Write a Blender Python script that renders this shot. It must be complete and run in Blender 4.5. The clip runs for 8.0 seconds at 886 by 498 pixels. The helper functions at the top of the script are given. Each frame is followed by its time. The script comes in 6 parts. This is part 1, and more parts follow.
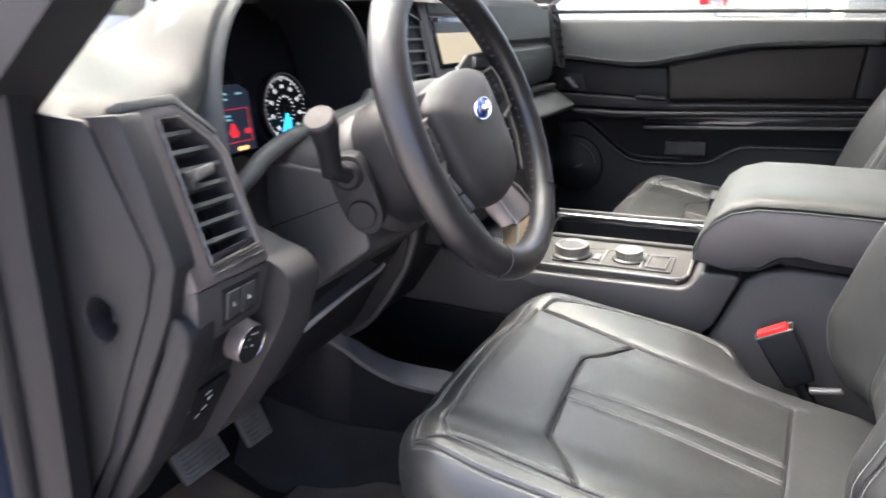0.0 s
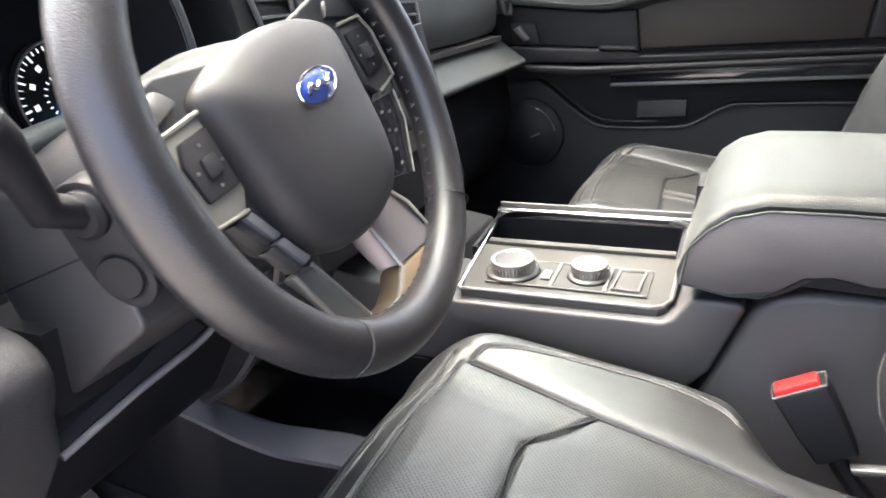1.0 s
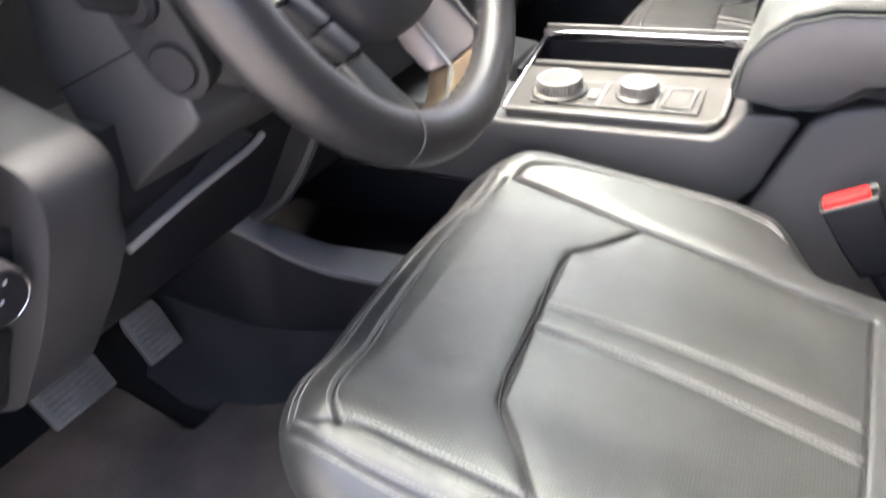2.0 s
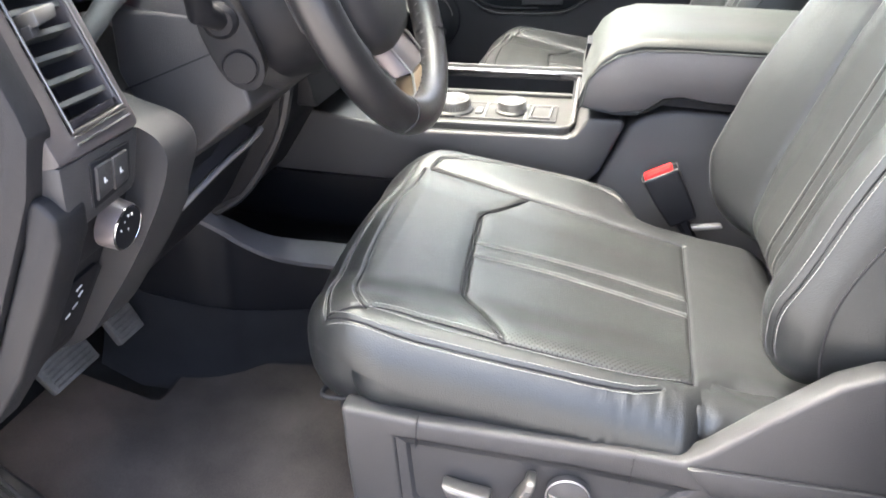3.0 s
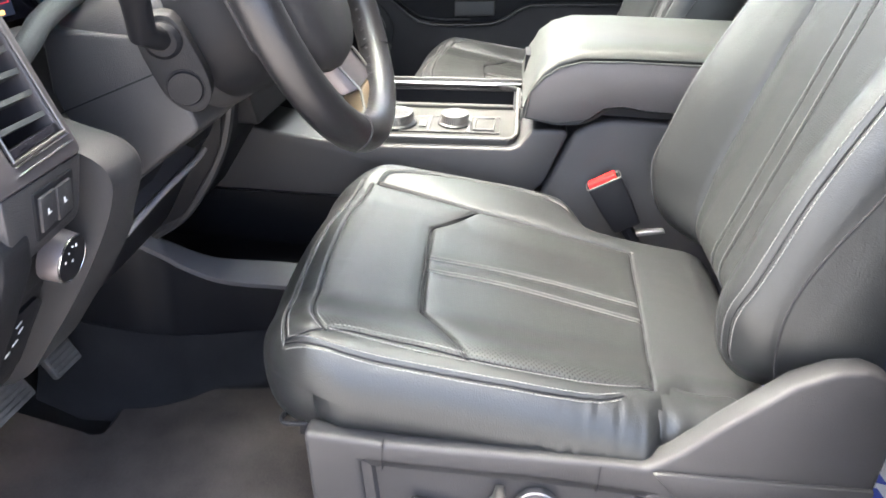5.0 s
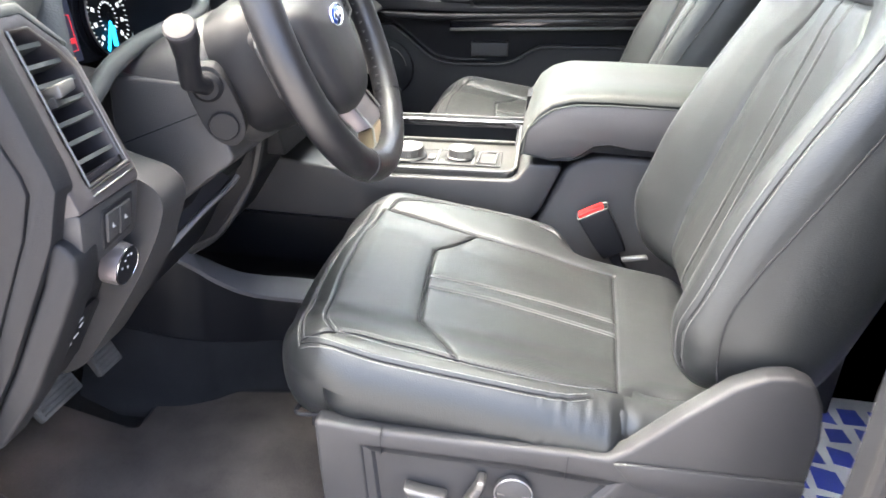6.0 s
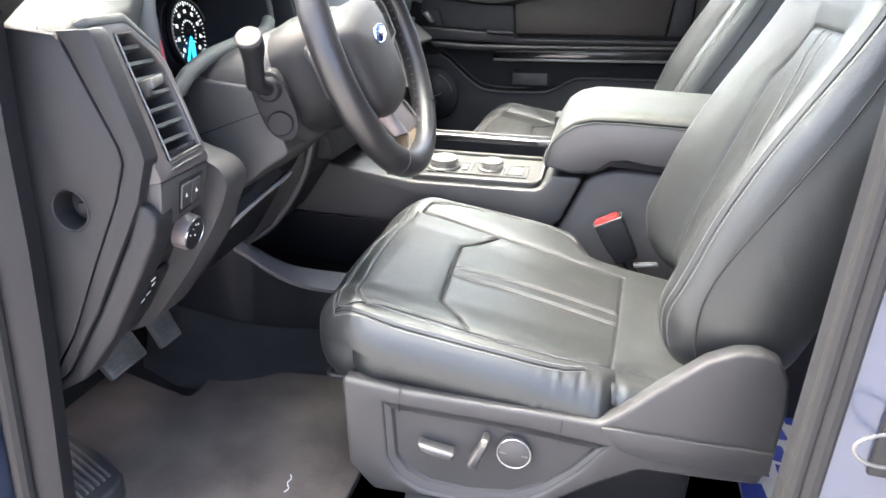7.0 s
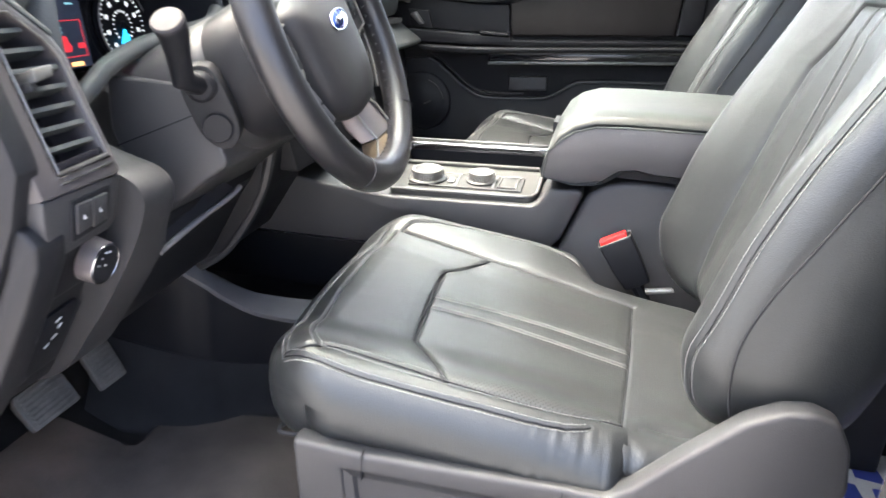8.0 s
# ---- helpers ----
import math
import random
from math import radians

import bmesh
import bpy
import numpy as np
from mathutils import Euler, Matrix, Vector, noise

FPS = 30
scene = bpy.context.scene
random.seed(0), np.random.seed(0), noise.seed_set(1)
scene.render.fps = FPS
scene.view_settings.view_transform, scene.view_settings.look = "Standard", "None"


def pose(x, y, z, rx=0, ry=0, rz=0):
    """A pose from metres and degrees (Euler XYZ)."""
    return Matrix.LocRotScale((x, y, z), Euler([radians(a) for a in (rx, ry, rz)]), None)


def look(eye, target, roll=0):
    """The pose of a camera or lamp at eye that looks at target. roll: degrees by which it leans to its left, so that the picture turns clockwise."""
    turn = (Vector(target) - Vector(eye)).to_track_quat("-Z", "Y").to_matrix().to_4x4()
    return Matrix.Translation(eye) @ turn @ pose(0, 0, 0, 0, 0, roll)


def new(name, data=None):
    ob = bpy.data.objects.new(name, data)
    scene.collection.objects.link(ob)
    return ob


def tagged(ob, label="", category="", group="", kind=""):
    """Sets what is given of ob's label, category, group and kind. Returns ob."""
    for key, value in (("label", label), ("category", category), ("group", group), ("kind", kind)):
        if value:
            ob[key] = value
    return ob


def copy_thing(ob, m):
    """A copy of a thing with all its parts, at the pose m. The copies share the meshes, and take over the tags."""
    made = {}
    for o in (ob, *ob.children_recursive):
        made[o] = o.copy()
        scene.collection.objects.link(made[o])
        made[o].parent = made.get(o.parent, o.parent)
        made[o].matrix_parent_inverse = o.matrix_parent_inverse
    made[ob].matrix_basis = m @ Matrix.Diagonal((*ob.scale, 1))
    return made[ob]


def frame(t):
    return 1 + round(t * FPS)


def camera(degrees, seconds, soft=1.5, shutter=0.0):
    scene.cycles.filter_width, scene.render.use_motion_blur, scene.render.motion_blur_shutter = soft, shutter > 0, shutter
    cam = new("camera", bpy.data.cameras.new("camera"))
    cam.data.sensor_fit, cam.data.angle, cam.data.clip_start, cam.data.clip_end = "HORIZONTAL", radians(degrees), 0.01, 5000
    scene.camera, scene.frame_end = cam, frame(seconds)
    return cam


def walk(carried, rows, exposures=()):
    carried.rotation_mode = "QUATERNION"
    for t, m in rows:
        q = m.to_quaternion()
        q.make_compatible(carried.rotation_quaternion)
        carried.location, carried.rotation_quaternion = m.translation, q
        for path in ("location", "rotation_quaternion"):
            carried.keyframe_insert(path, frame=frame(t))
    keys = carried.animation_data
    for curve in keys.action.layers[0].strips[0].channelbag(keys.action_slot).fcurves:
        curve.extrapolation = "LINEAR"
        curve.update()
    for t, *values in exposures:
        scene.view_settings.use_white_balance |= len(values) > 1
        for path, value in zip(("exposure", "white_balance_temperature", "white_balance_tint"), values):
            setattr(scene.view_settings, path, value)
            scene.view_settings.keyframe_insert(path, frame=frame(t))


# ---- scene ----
cam = camera(62.0, 8.0, 1.6, 0.35)
ROWS = [
    (0.0, 0.1456, -0.8134, 0.7754, 72.20, -1.62, 24.35),
    (0.5, 0.0766, -0.6262, 0.7782, 69.67, -1.54, 18.20),
    (1.0, 0.1073, -0.4502, 0.7455, 69.08, 0.79, 22.12),
    (1.5, 0.1311, -0.3705, 0.7368, 66.12, 2.53, 28.70),
    (2.0, 0.1060, -0.4735, 0.7074, 58.04, 1.81, 24.73),
    (2.2, 0.0920, -0.5714, 0.6953, 57.31, 0.82, 20.01),
    (3.3, 0.0457, -0.8012, 0.7474, 63.94, -3.10, 9.51),
    (3.5, 0.0377, -0.8069, 0.7493, 63.75, -3.27, 8.07),
    (4.0, 0.0406, -0.8068, 0.7514, 62.96, -2.91, 6.67),
    (4.5, 0.0358, -0.8037, 0.7455, 62.92, -2.65, 6.07),
    (5.0, 0.0322, -0.7753, 0.7386, 63.62, -2.72, 5.43),
    (5.2, 0.0258, -0.7577, 0.7357, 64.59, -2.42, 5.49),
    (6.3, 0.1188, -0.9565, 0.7932, 66.83, -3.95, 9.87),
    (6.5, 0.1429, -0.9934, 0.7721, 67.99, -4.31, 11.43),
    (7.0, 0.1374, -1.0197, 0.7763, 68.26, -3.86, 12.27),
    (7.5, 0.1433, -0.9894, 0.7730, 68.71, -3.74, 13.39),
    (8.0, 0.1388, -0.8453, 0.7310, 69.25, -3.36, 12.44),
]

walk(cam, [(t, pose(x, y, z, rx, ry, rz)) for t, x, y, z, rx, ry, rz in ROWS],
     [(0.0, 4.2, 6650, 13), (0.5, 4.48, 6600, 14), (1.0, 4.65, 6750, 12), (1.5, 4.64, 6800, 11), (2.0, 4.77, 6800, 13), (3.3, 4.8, 6680, 9), (5.2, 4.8, 6680, 9), (6.3, 4.9, 6620, 9), (7.5, 4.87, 6620, 9), (8.0, 4.68, 6620, 9)])

# ---- world, sun, exposure ----
world = bpy.data.worlds.new("overcast")
scene.world = world
world.use_nodes = True
wn = world.node_tree.nodes
sky = wn.new("ShaderNodeTexSky")
sky.sky_type, sky.sun_disc = "NISHITA", False
sky.sun_elevation, sky.sun_rotation = radians(62), radians(292)
sky.air_density, sky.dust_density, sky.ozone_density = 0.6, 8.0, 0.4
wn["Background"].inputs["Strength"].default_value = 0.145
world.node_tree.links.new(sky.outputs[0], wn["Background"].inputs["Color"])
sun = new("sun", bpy.data.lights.new("sun", "SUN"))
sun.data.energy, sun.data.angle, sun.data.color = 0.5, radians(95), (0.93, 1.0, 0.965)
sun.matrix_world = look((-2.7, 1.1, 5.8), (0, 0, 0.3))
# ---- materials ----
def material(name, color, rough=0.5, metal=0.0, grain=0.0, grain_scale=400.0, spread=0.12, stain=6.0, spec=0.5, coat=0.0, fibre=0.0, tint=(1, 1, 1), creases=0.0):
    """A surface with colour drift at a coarse and a fine scale, drifting gloss and a fine relief."""
    m = bpy.data.materials.new(name)
    m.use_nodes = True
    n, l = m.node_tree.nodes, m.node_tree.links
    b = n["Principled BSDF"]
    tc = n.new("ShaderNodeTexCoord")
    coarse, fine = n.new("ShaderNodeTexNoise"), n.new("ShaderNodeTexNoise")
    coarse.inputs["Scale"].default_value, coarse.inputs["Detail"].default_value = stain, 5
    fine.inputs["Scale"].default_value, fine.inputs["Detail"].default_value = grain_scale * 0.5, 3
    mix = n.new("ShaderNodeMath")
    mix.operation = "MULTIPLY_ADD"
    mix.inputs[1].default_value = 0.4
    ramp = n.new("ShaderNodeMapRange")
    ramp.inputs["From Min"].default_value, ramp.inputs["From Max"].default_value = 0.45, 0.95
    ramp.inputs["To Min"].default_value, ramp.inputs["To Max"].default_value = 1 - spread, 1 + spread
    hue = n.new("ShaderNodeVectorMath")
    hue.operation = "SCALE"
    hue.inputs[0].default_value = color
    l.new(tc.outputs["Object"], coarse.inputs["Vector"]), l.new(tc.outputs["Object"], fine.inputs["Vector"])
    l.new(fine.outputs[0], mix.inputs[0]), l.new(coarse.outputs[0], mix.inputs[2])
    l.new(mix.outputs[0], ramp.inputs["Value"]), l.new(ramp.outputs[0], hue.inputs["Scale"])
    l.new(hue.outputs[0], b.inputs["Base Color"])
    gloss = n.new("ShaderNodeMapRange")
    gloss.inputs["To Min"].default_value, gloss.inputs["To Max"].default_value = max(0.02, rough - 0.08), min(1.0, rough + 0.08)
    l.new(coarse.outputs[0], gloss.inputs["Value"]), l.new(gloss.outputs[0], b.inputs["Roughness"])
    b.inputs["Metallic"].default_value, b.inputs["Specular IOR Level"].default_value = metal, spec
    b.inputs["Coat Weight"].default_value, b.inputs["Coat Roughness"].default_value = coat, 0.05
    b.inputs["Sheen Weight"].default_value, b.inputs["Specular Tint"].default_value = fibre, (*tint, 1)
    if grain:
        cell = n.new("ShaderNodeTexVoronoi")
        cell.inputs["Scale"].default_value = grain_scale
        l.new(tc.outputs["Object"], cell.inputs["Vector"])
        bump = n.new("ShaderNodeBump")
        bump.inputs["Strength"].default_value, bump.inputs["Distance"].default_value = grain, 0.0006
        l.new(cell.outputs["Distance"], bump.inputs["Height"]), l.new(bump.outputs[0], b.inputs["Normal"])
        if creases:
            fold, swell = n.new("ShaderNodeTexNoise"), n.new("ShaderNodeBump")
            fold.inputs["Scale"].default_value, fold.inputs["Detail"].default_value, fold.inputs["Distortion"].default_value = 16.0, 4.0, 0.6
            swell.inputs["Strength"].default_value, swell.inputs["Distance"].default_value = creases, 0.006
            l.new(tc.outputs["Object"], fold.inputs["Vector"]), l.new(fold.outputs[0], swell.inputs["Height"])
            l.new(swell.outputs[0], bump.inputs["Normal"])
    return m


def perforated(name, color, rough, pitch=0.0036):
    """Leather with a diagonal grid of small punched holes."""
    # cool specular tint: light greened by the panes is put into the highlights
    m = material(name, color, rough, 0, 0.25, 900.0, spec=0.56, tint=(0.94, 1.0, 1.0), creases=0.25)
    n, l = m.node_tree.nodes, m.node_tree.links
    b = n["Principled BSDF"]
    tc, turn, cell = n.new("ShaderNodeTexCoord"), n.new("ShaderNodeMapping"), n.new("ShaderNodeTexVoronoi")
    turn.inputs["Rotation"].default_value = (0, 0, radians(45))
    cell.voronoi_dimensions = "2D"
    cell.inputs["Scale"].default_value, cell.inputs["Randomness"].default_value = 1 / pitch, 0.0
    hole = n.new("ShaderNodeMapRange")
    hole.inputs["From Min"].default_value, hole.inputs["From Max"].default_value = 0.16, 0.30
    dark = n.new("ShaderNodeMix")
    dark.data_type = "RGBA"
    dark.inputs["A"].default_value = (0.004, 0.004, 0.004, 1)
    l.new(tc.outputs["UV"], turn.inputs["Vector"]), l.new(turn.outputs[0], cell.inputs["Vector"])
    l.new(cell.outputs["Distance"], hole.inputs["Value"]), l.new(hole.outputs[0], dark.inputs["Factor"])
    l.new(b.inputs["Base Color"].links[0].from_socket, dark.inputs["B"]), l.new(dark.outputs["Result"], b.inputs["Base Color"])
    shine = n.new("ShaderNodeMapRange")
    shine.inputs["To Min"].default_value, shine.inputs["To Max"].default_value = 0.10, 0.48
    l.new(hole.outputs[0], shine.inputs["Value"]), l.new(shine.outputs[0], b.inputs["Specular IOR Level"])
    bump = n.new("ShaderNodeBump")
    bump.inputs["Strength"].default_value, bump.inputs["Distance"].default_value = 0.2, 0.0006
    l.new(hole.outputs[0], bump.inputs["Height"])
    l.new(b.inputs["Normal"].links[0].from_socket, bump.inputs["Normal"]), l.new(bump.outputs[0], b.inputs["Normal"])
    return m


def glowing(name, color, strength):
    m = bpy.data.materials.new(name)
    m.use_nodes = True
    b = m.node_tree.nodes["Principled BSDF"]
    b.inputs["Base Color"].default_value = (*[c * 0.3 for c in color], 1)
    b.inputs["Emission Color"].default_value, b.inputs["Emission Strength"].default_value = (*color, 1), strength
    b.inputs["Roughness"].default_value = 0.4
    return m


def glass(name, tint):
    m = bpy.data.materials.new(name)
    m.use_nodes = True
    b = m.node_tree.nodes["Principled BSDF"]
    b.inputs["Base Color"].default_value, b.inputs["Roughness"].default_value = (*tint, 1), 0.0
    b.inputs["Transmission Weight"].default_value, b.inputs["IOR"].default_value = 1.0, 1.45
    return m


# specular tint puts greenish window light into the leather's highlights
LEATHER = material("black leather", (0.0090, 0.0100, 0.0107), 0.375, 0, 0.30, 760, 0.14, spec=0.42, tint=(0.95, 1.0, 1.0), creases=0.2)
PERF = perforated("perforated leather", (0.0088, 0.0100, 0.0104), 0.385)
WHEEL = material("wheel leather", (0.0095, 0.0093, 0.0102), 0.32, 0, 0.3, 900, 0.1, spec=0.45)
THREAD = material("grey thread", (0.115, 0.116, 0.114), 0.7, 0, 0.0, 900)
DASH = material("dash vinyl", (0.038, 0.0415, 0.041), 0.55, 0, 0.4, 500, spec=0.28)
DOORPAD = material("door vinyl", (0.05, 0.053, 0.052), 0.5, 0, 0.4, 500)
CAPGREY = material("pale grey cap", (0.024, 0.023, 0.0245), 0.65, spec=0.12)
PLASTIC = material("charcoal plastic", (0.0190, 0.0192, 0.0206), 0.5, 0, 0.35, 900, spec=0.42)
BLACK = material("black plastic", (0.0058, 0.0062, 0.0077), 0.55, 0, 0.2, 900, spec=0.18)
GLOSS = material("gloss black", (0.008, 0.008, 0.01), 0.12, 0, 0.0, 500, 0.05)
GREY = material("grey moulded plastic", (0.0150, 0.0153, 0.0166), 0.5, 0, 0.35, 900, spec=0.33)
BRONZE = material("warm satin trim", (0.22, 0.16, 0.10), 0.36, 0.6, 0.15, 1500)
ROSE = material("pale satin", (0.17, 0.155, 0.158), 0.36, 0.6, 0.1, 1500)
SPOKE = material("taupe satin", (0.11, 0.106, 0.096), 0.4, 0.4, 0.1, 1500)
ARMREST = material("armrest vinyl", (0.026, 0.029, 0.0285), 0.5, 0, 0.4, 500, spec=0.2)
HUB = material("hub vinyl", (0.018, 0.0175, 0.0185), 0.52, 0, 0.2, 1100, spec=0.28)
PEDAL = material("worn pedal rubber", (0.072, 0.067, 0.062), 0.7, 0, 0.6, 500, 0.4, 30)
FOOTTRIM = material("footwell plastic", (0.085, 0.083, 0.086), 0.5, 0, 0.35, 900)
LIDSIDE = material("armrest side vinyl", (0.034, 0.033, 0.0345), 0.5, 0, 0.25, 900)
VENTTRIM = material("charcoal satin", (0.030, 0.0272, 0.0285), 0.42, 0.0, 0.2, 1200, spec=0.5)
SATIN = material("satin silver", (0.11, 0.108, 0.104), 0.42, 0.8, 0.05, 1500, 0.06)
TAUPE = material("taupe satin panel", (0.032, 0.031, 0.0295), 0.55, 0.0, 0.1, 1800, 0.08, spec=0.2)
BONE = material("bone satin", (0.21, 0.20, 0.175), 0.42, 0.5, 0.05, 1500, 0.08)
CHROME = material("chrome", (0.82, 0.83, 0.84), 0.1, 1.0, 0.0, 500, 0.03)
ENDTRIM = material("dark end trim", (0.0075, 0.0080, 0.0094), 0.55, 0, 0.35, 900, spec=0.20)
CARPET = material("black carpet", (0.0165, 0.0165, 0.0175), 0.95, 0, 1.0, 1400, 0.35, 9, 0.05, fibre=0.03)
MAT = material("worn floor mat", (0.066, 0.0555, 0.0485), 0.95, 0, 1.0, 900, 0.5, 8, 0.05, fibre=0.04)
RUBBER = material("rubber seal", (0.009, 0.009, 0.0095), 0.65, 0, 0.3, 700, spec=0.2)
STEEL = material("worn steel", (0.28, 0.28, 0.28), 0.4, 0.9, 0.2, 900)
PAINT = material("blue paint", (0.022, 0.029, 0.050), 0.30, 0.3, 0.0, 500, 0.06, 6, 0.4, 0.5)
RED = material("red plastic", (0.62, 0.012, 0.012), 0.5, 0, 0.0, 500, 0.05, spec=0.3)
INSERT = material("brown door insert", (0.010, 0.0085, 0.0080), 0.6, 0, 0.5, 500, spec=0.2)
HEADLINER = material("headliner cloth", (0.045, 0.045, 0.046), 0.95, 0, 0.5, 1500)
EMBLEM = material("emblem blue", (0.012, 0.03, 0.16), 0.25, 0.2, 0.0, 500)
WHITE = material("white mark", (0.42, 0.43, 0.43), 0.5)
DIAL = glowing("dial marks", (0.85, 0.9, 0.95), 0.05)
NEEDLE = glowing("blue needle", (0.02, 0.45, 0.95), 0.165)
SCREEN = glowing("dim screen", (0.03, 0.04, 0.07), 0.03)
ALERT = glowing("red alert", (0.9, 0.04, 0.06), 0.045)
TEAL = glowing("teal figures", (0.15, 0.35, 0.42), 0.077)
AMBER = glowing("amber light", (0.9, 0.4, 0.15), 0.138)
CREAM = glowing("cream reflection", (0.62, 0.5, 0.3), 0.0242)
PANE = glass("car glass", (0.76, 0.88, 0.84))
REARBLOCK = material("opaque rear light block", (0.006, 0.007, 0.008), 0.06, 0, 0.0, 500, 0.03)
ASPHALT = material("asphalt", (0.22, 0.216, 0.213), 0.9, 0, 0.8, 90, 0.3, 0.6)
CARWHITE = material("white car paint", (0.7, 0.7, 0.7), 0.25, 0, 0.0, 300, 0.03, 2, 0.5, 0.6)
CARDARK = material("dark car paint", (0.05, 0.055, 0.06), 0.25, 0.2, 0.0, 300, 0.03, 2, 0.5, 0.6)
CARSILVER = material("silver car paint", (0.4, 0.42, 0.43), 0.3, 0.6, 0.0, 300, 0.03, 2, 0.5, 0.6)
CONCRETE = material("pale wall", (0.55, 0.55, 0.53), 0.9, 0, 0.4, 40, 0.12, 0.7)
LAMPRED = material("red lamp lens", (0.6, 0.02, 0.02), 0.2)

PAPER = material("white paper", (0.75, 0.76, 0.76), 0.8)
INK = material("blue print", (0.05, 0.08, 0.42), 0.7)

# ---- building tools ----
def thing(name, base, label, category, group="", kind=""):
    ob = new(name)
    ob.location = base
    ob.empty_display_size = 0.05
    return tagged(ob, label, category, group, kind)


def part(name, bm, mat, parent=None, label="", smooth=35.0):
    """Links a bmesh in world metres as one mesh object, under a thing or a part."""
    bmesh.ops.recalc_face_normals(bm, faces=bm.faces[:])
    me = bpy.data.meshes.new(name)
    for f in bm.faces:
        f.smooth = smooth > 0
    if 0 < smooth < 180:
        for e in bm.edges:
            if len(e.link_faces) == 2 and e.calc_face_angle(0) > radians(smooth):
                e.smooth = False
    bm.to_mesh(me)
    bm.free()
    me.materials.append(mat)
    ob = new(name, me)
    if parent:
        bpy.context.view_layer.update()
        ob.parent = parent
        ob.matrix_parent_inverse = parent.matrix_world.inverted()
    return tagged(ob, label)


def settle(ob, x, y, z):
    """Moves a finished thing with its parts."""
    ob.location += Vector((x, y, z))
    bpy.context.view_layer.update()
    return ob


def bevelled(bm, r, seg=2, only=None):
    if r > 0:
        es = [e for e in (only or bm.edges) if e.is_valid and len(e.link_faces) == 2 and e.calc_face_angle(0) > radians(20)]
        bmesh.ops.bevel(bm, geom=es, offset=r, segments=seg, affect="EDGES", profile=0.5, clamp_overlap=True)
    return bm


def box(x0, x1, y0, y1, z0, z1, r=0.0, seg=2, bm=None):
    fresh = bm or bmesh.new()
    b2 = bmesh.new()
    v = [b2.verts.new((x, y, z)) for x in (x0, x1) for y in (y0, y1) for z in (z0, z1)]
    for f in ((0, 1, 3, 2), (4, 6, 7, 5), (0, 4, 5, 1), (2, 3, 7, 6), (0, 2, 6, 4), (1, 5, 7, 3)):
        b2.faces.new([v[i] for i in f])
    bevelled(b2, r, seg)
    return join(fresh, b2)


def join(bm, other):
    me = bpy.data.meshes.new("join")
    other.to_mesh(me)
    other.free()
    bm.from_mesh(me)
    bpy.data.meshes.remove(me)
    return bm


def prism(poly, place, a, b, r=0.0, seg=2, holes=()):
    """A plate: the outline poly in two coordinates, from depth a to depth b; place(u, v, depth) gives the point."""
    bm = bmesh.new()
    loops = []
    for loop in (poly, *holes):
        vs = [bm.verts.new(place(u, v, a)) for u, v in loop]
        loops.append([bm.edges.new((vs[i], vs[i - 1])) for i in range(len(vs))])
    if holes:
        bmesh.ops.triangle_fill(bm, edges=[e for lo in loops for e in lo], use_beauty=True)
    else:
        bm.faces.new([v for v in bm.verts])
    top = bmesh.ops.extrude_face_region(bm, geom=bm.faces[:])
    shift = Vector(place(0, 0, b)) - Vector(place(0, 0, a))
    bmesh.ops.translate(bm, verts=[g for g in top["geom"] if isinstance(g, bmesh.types.BMVert)], vec=shift)
    bmesh.ops.recalc_face_normals(bm, faces=bm.faces[:])
    return bevelled(bm, r, seg)


def along_y(u, v, d):
    return (u, d, v)


def along_x(u, v, d):
    return (d, u, v)


def along_z(u, v, d):
    return (u, v, d)


def smooth_path(pts, n=8, closed=False):
    """Catmull-Rom points through pts."""
    p = [np.array(q, float) for q in pts]
    k, out = len(p), []
    for i in range(k if closed else k - 1):
        a, b, c, d = (p[(i + j) % k] if closed else p[min(max(i + j, 0), k - 1)] for j in (-1, 0, 1, 2))
        for s in np.arange(n) / n:
            out.append(0.5 * (2 * b + (c - a) * s + (2 * a - 5 * b + 4 * c - d) * s * s + (3 * b - a - 3 * c + d) * s**3))
    if not closed:
        out.append(p[-1])
    return out


def tube(pts, r, seg=8, closed=False, bm=None, flat=1.0):
    """A round bar along pts; r may be a list. flat squeezes it along the second frame axis."""
    bm = bm or bmesh.new()
    p = [Vector(q) for q in pts]
    k = len(p)
    rings, up = [], None
    for i in range(k):
        t = (p[(i + 1) % k] - p[i - 1]) if closed or 0 < i < k - 1 else (p[1] - p[0] if i == 0 else p[-1] - p[-2])
        t.normalize()
        if up is None:
            up = t.orthogonal().normalized()
        up = (up - t * up.dot(t)).normalized()
        side = t.cross(up)
        rr = r[i] if isinstance(r, (list, tuple)) else r
        rings.append([bm.verts.new(p[i] + rr * (math.cos(a) * up + flat * math.sin(a) * side)) for a in (2 * math.pi * j / seg for j in range(seg))])
    for i in range(k if closed else k - 1):
        a, b = rings[i], rings[(i + 1) % k]
        for j in range(seg):
            bm.faces.new((a[j], a[(j + 1) % seg], b[(j + 1) % seg], b[j]))
    if not closed:
        bm.faces.new(rings[0][::-1]), bm.faces.new(rings[-1])
    return bm


def loft(rows, bm=None, close=False, caps=False, cyclic=False):
    """A skin over rows of points, all of one length."""
    bm = bm or bmesh.new()
    g = [[bm.verts.new(q) for q in row] for row in rows]
    n = len(g[0])
    for i in range(len(g) if cyclic else len(g) - 1):
        a, b = g[i], g[(i + 1) % len(g)]
        for j in range(n if close else n - 1):
            bm.faces.new((a[j], a[(j + 1) % n], b[(j + 1) % n], b[j]))
    if caps:
        bm.faces.new(g[0][::-1]), bm.faces.new(g[-1])
    return bm


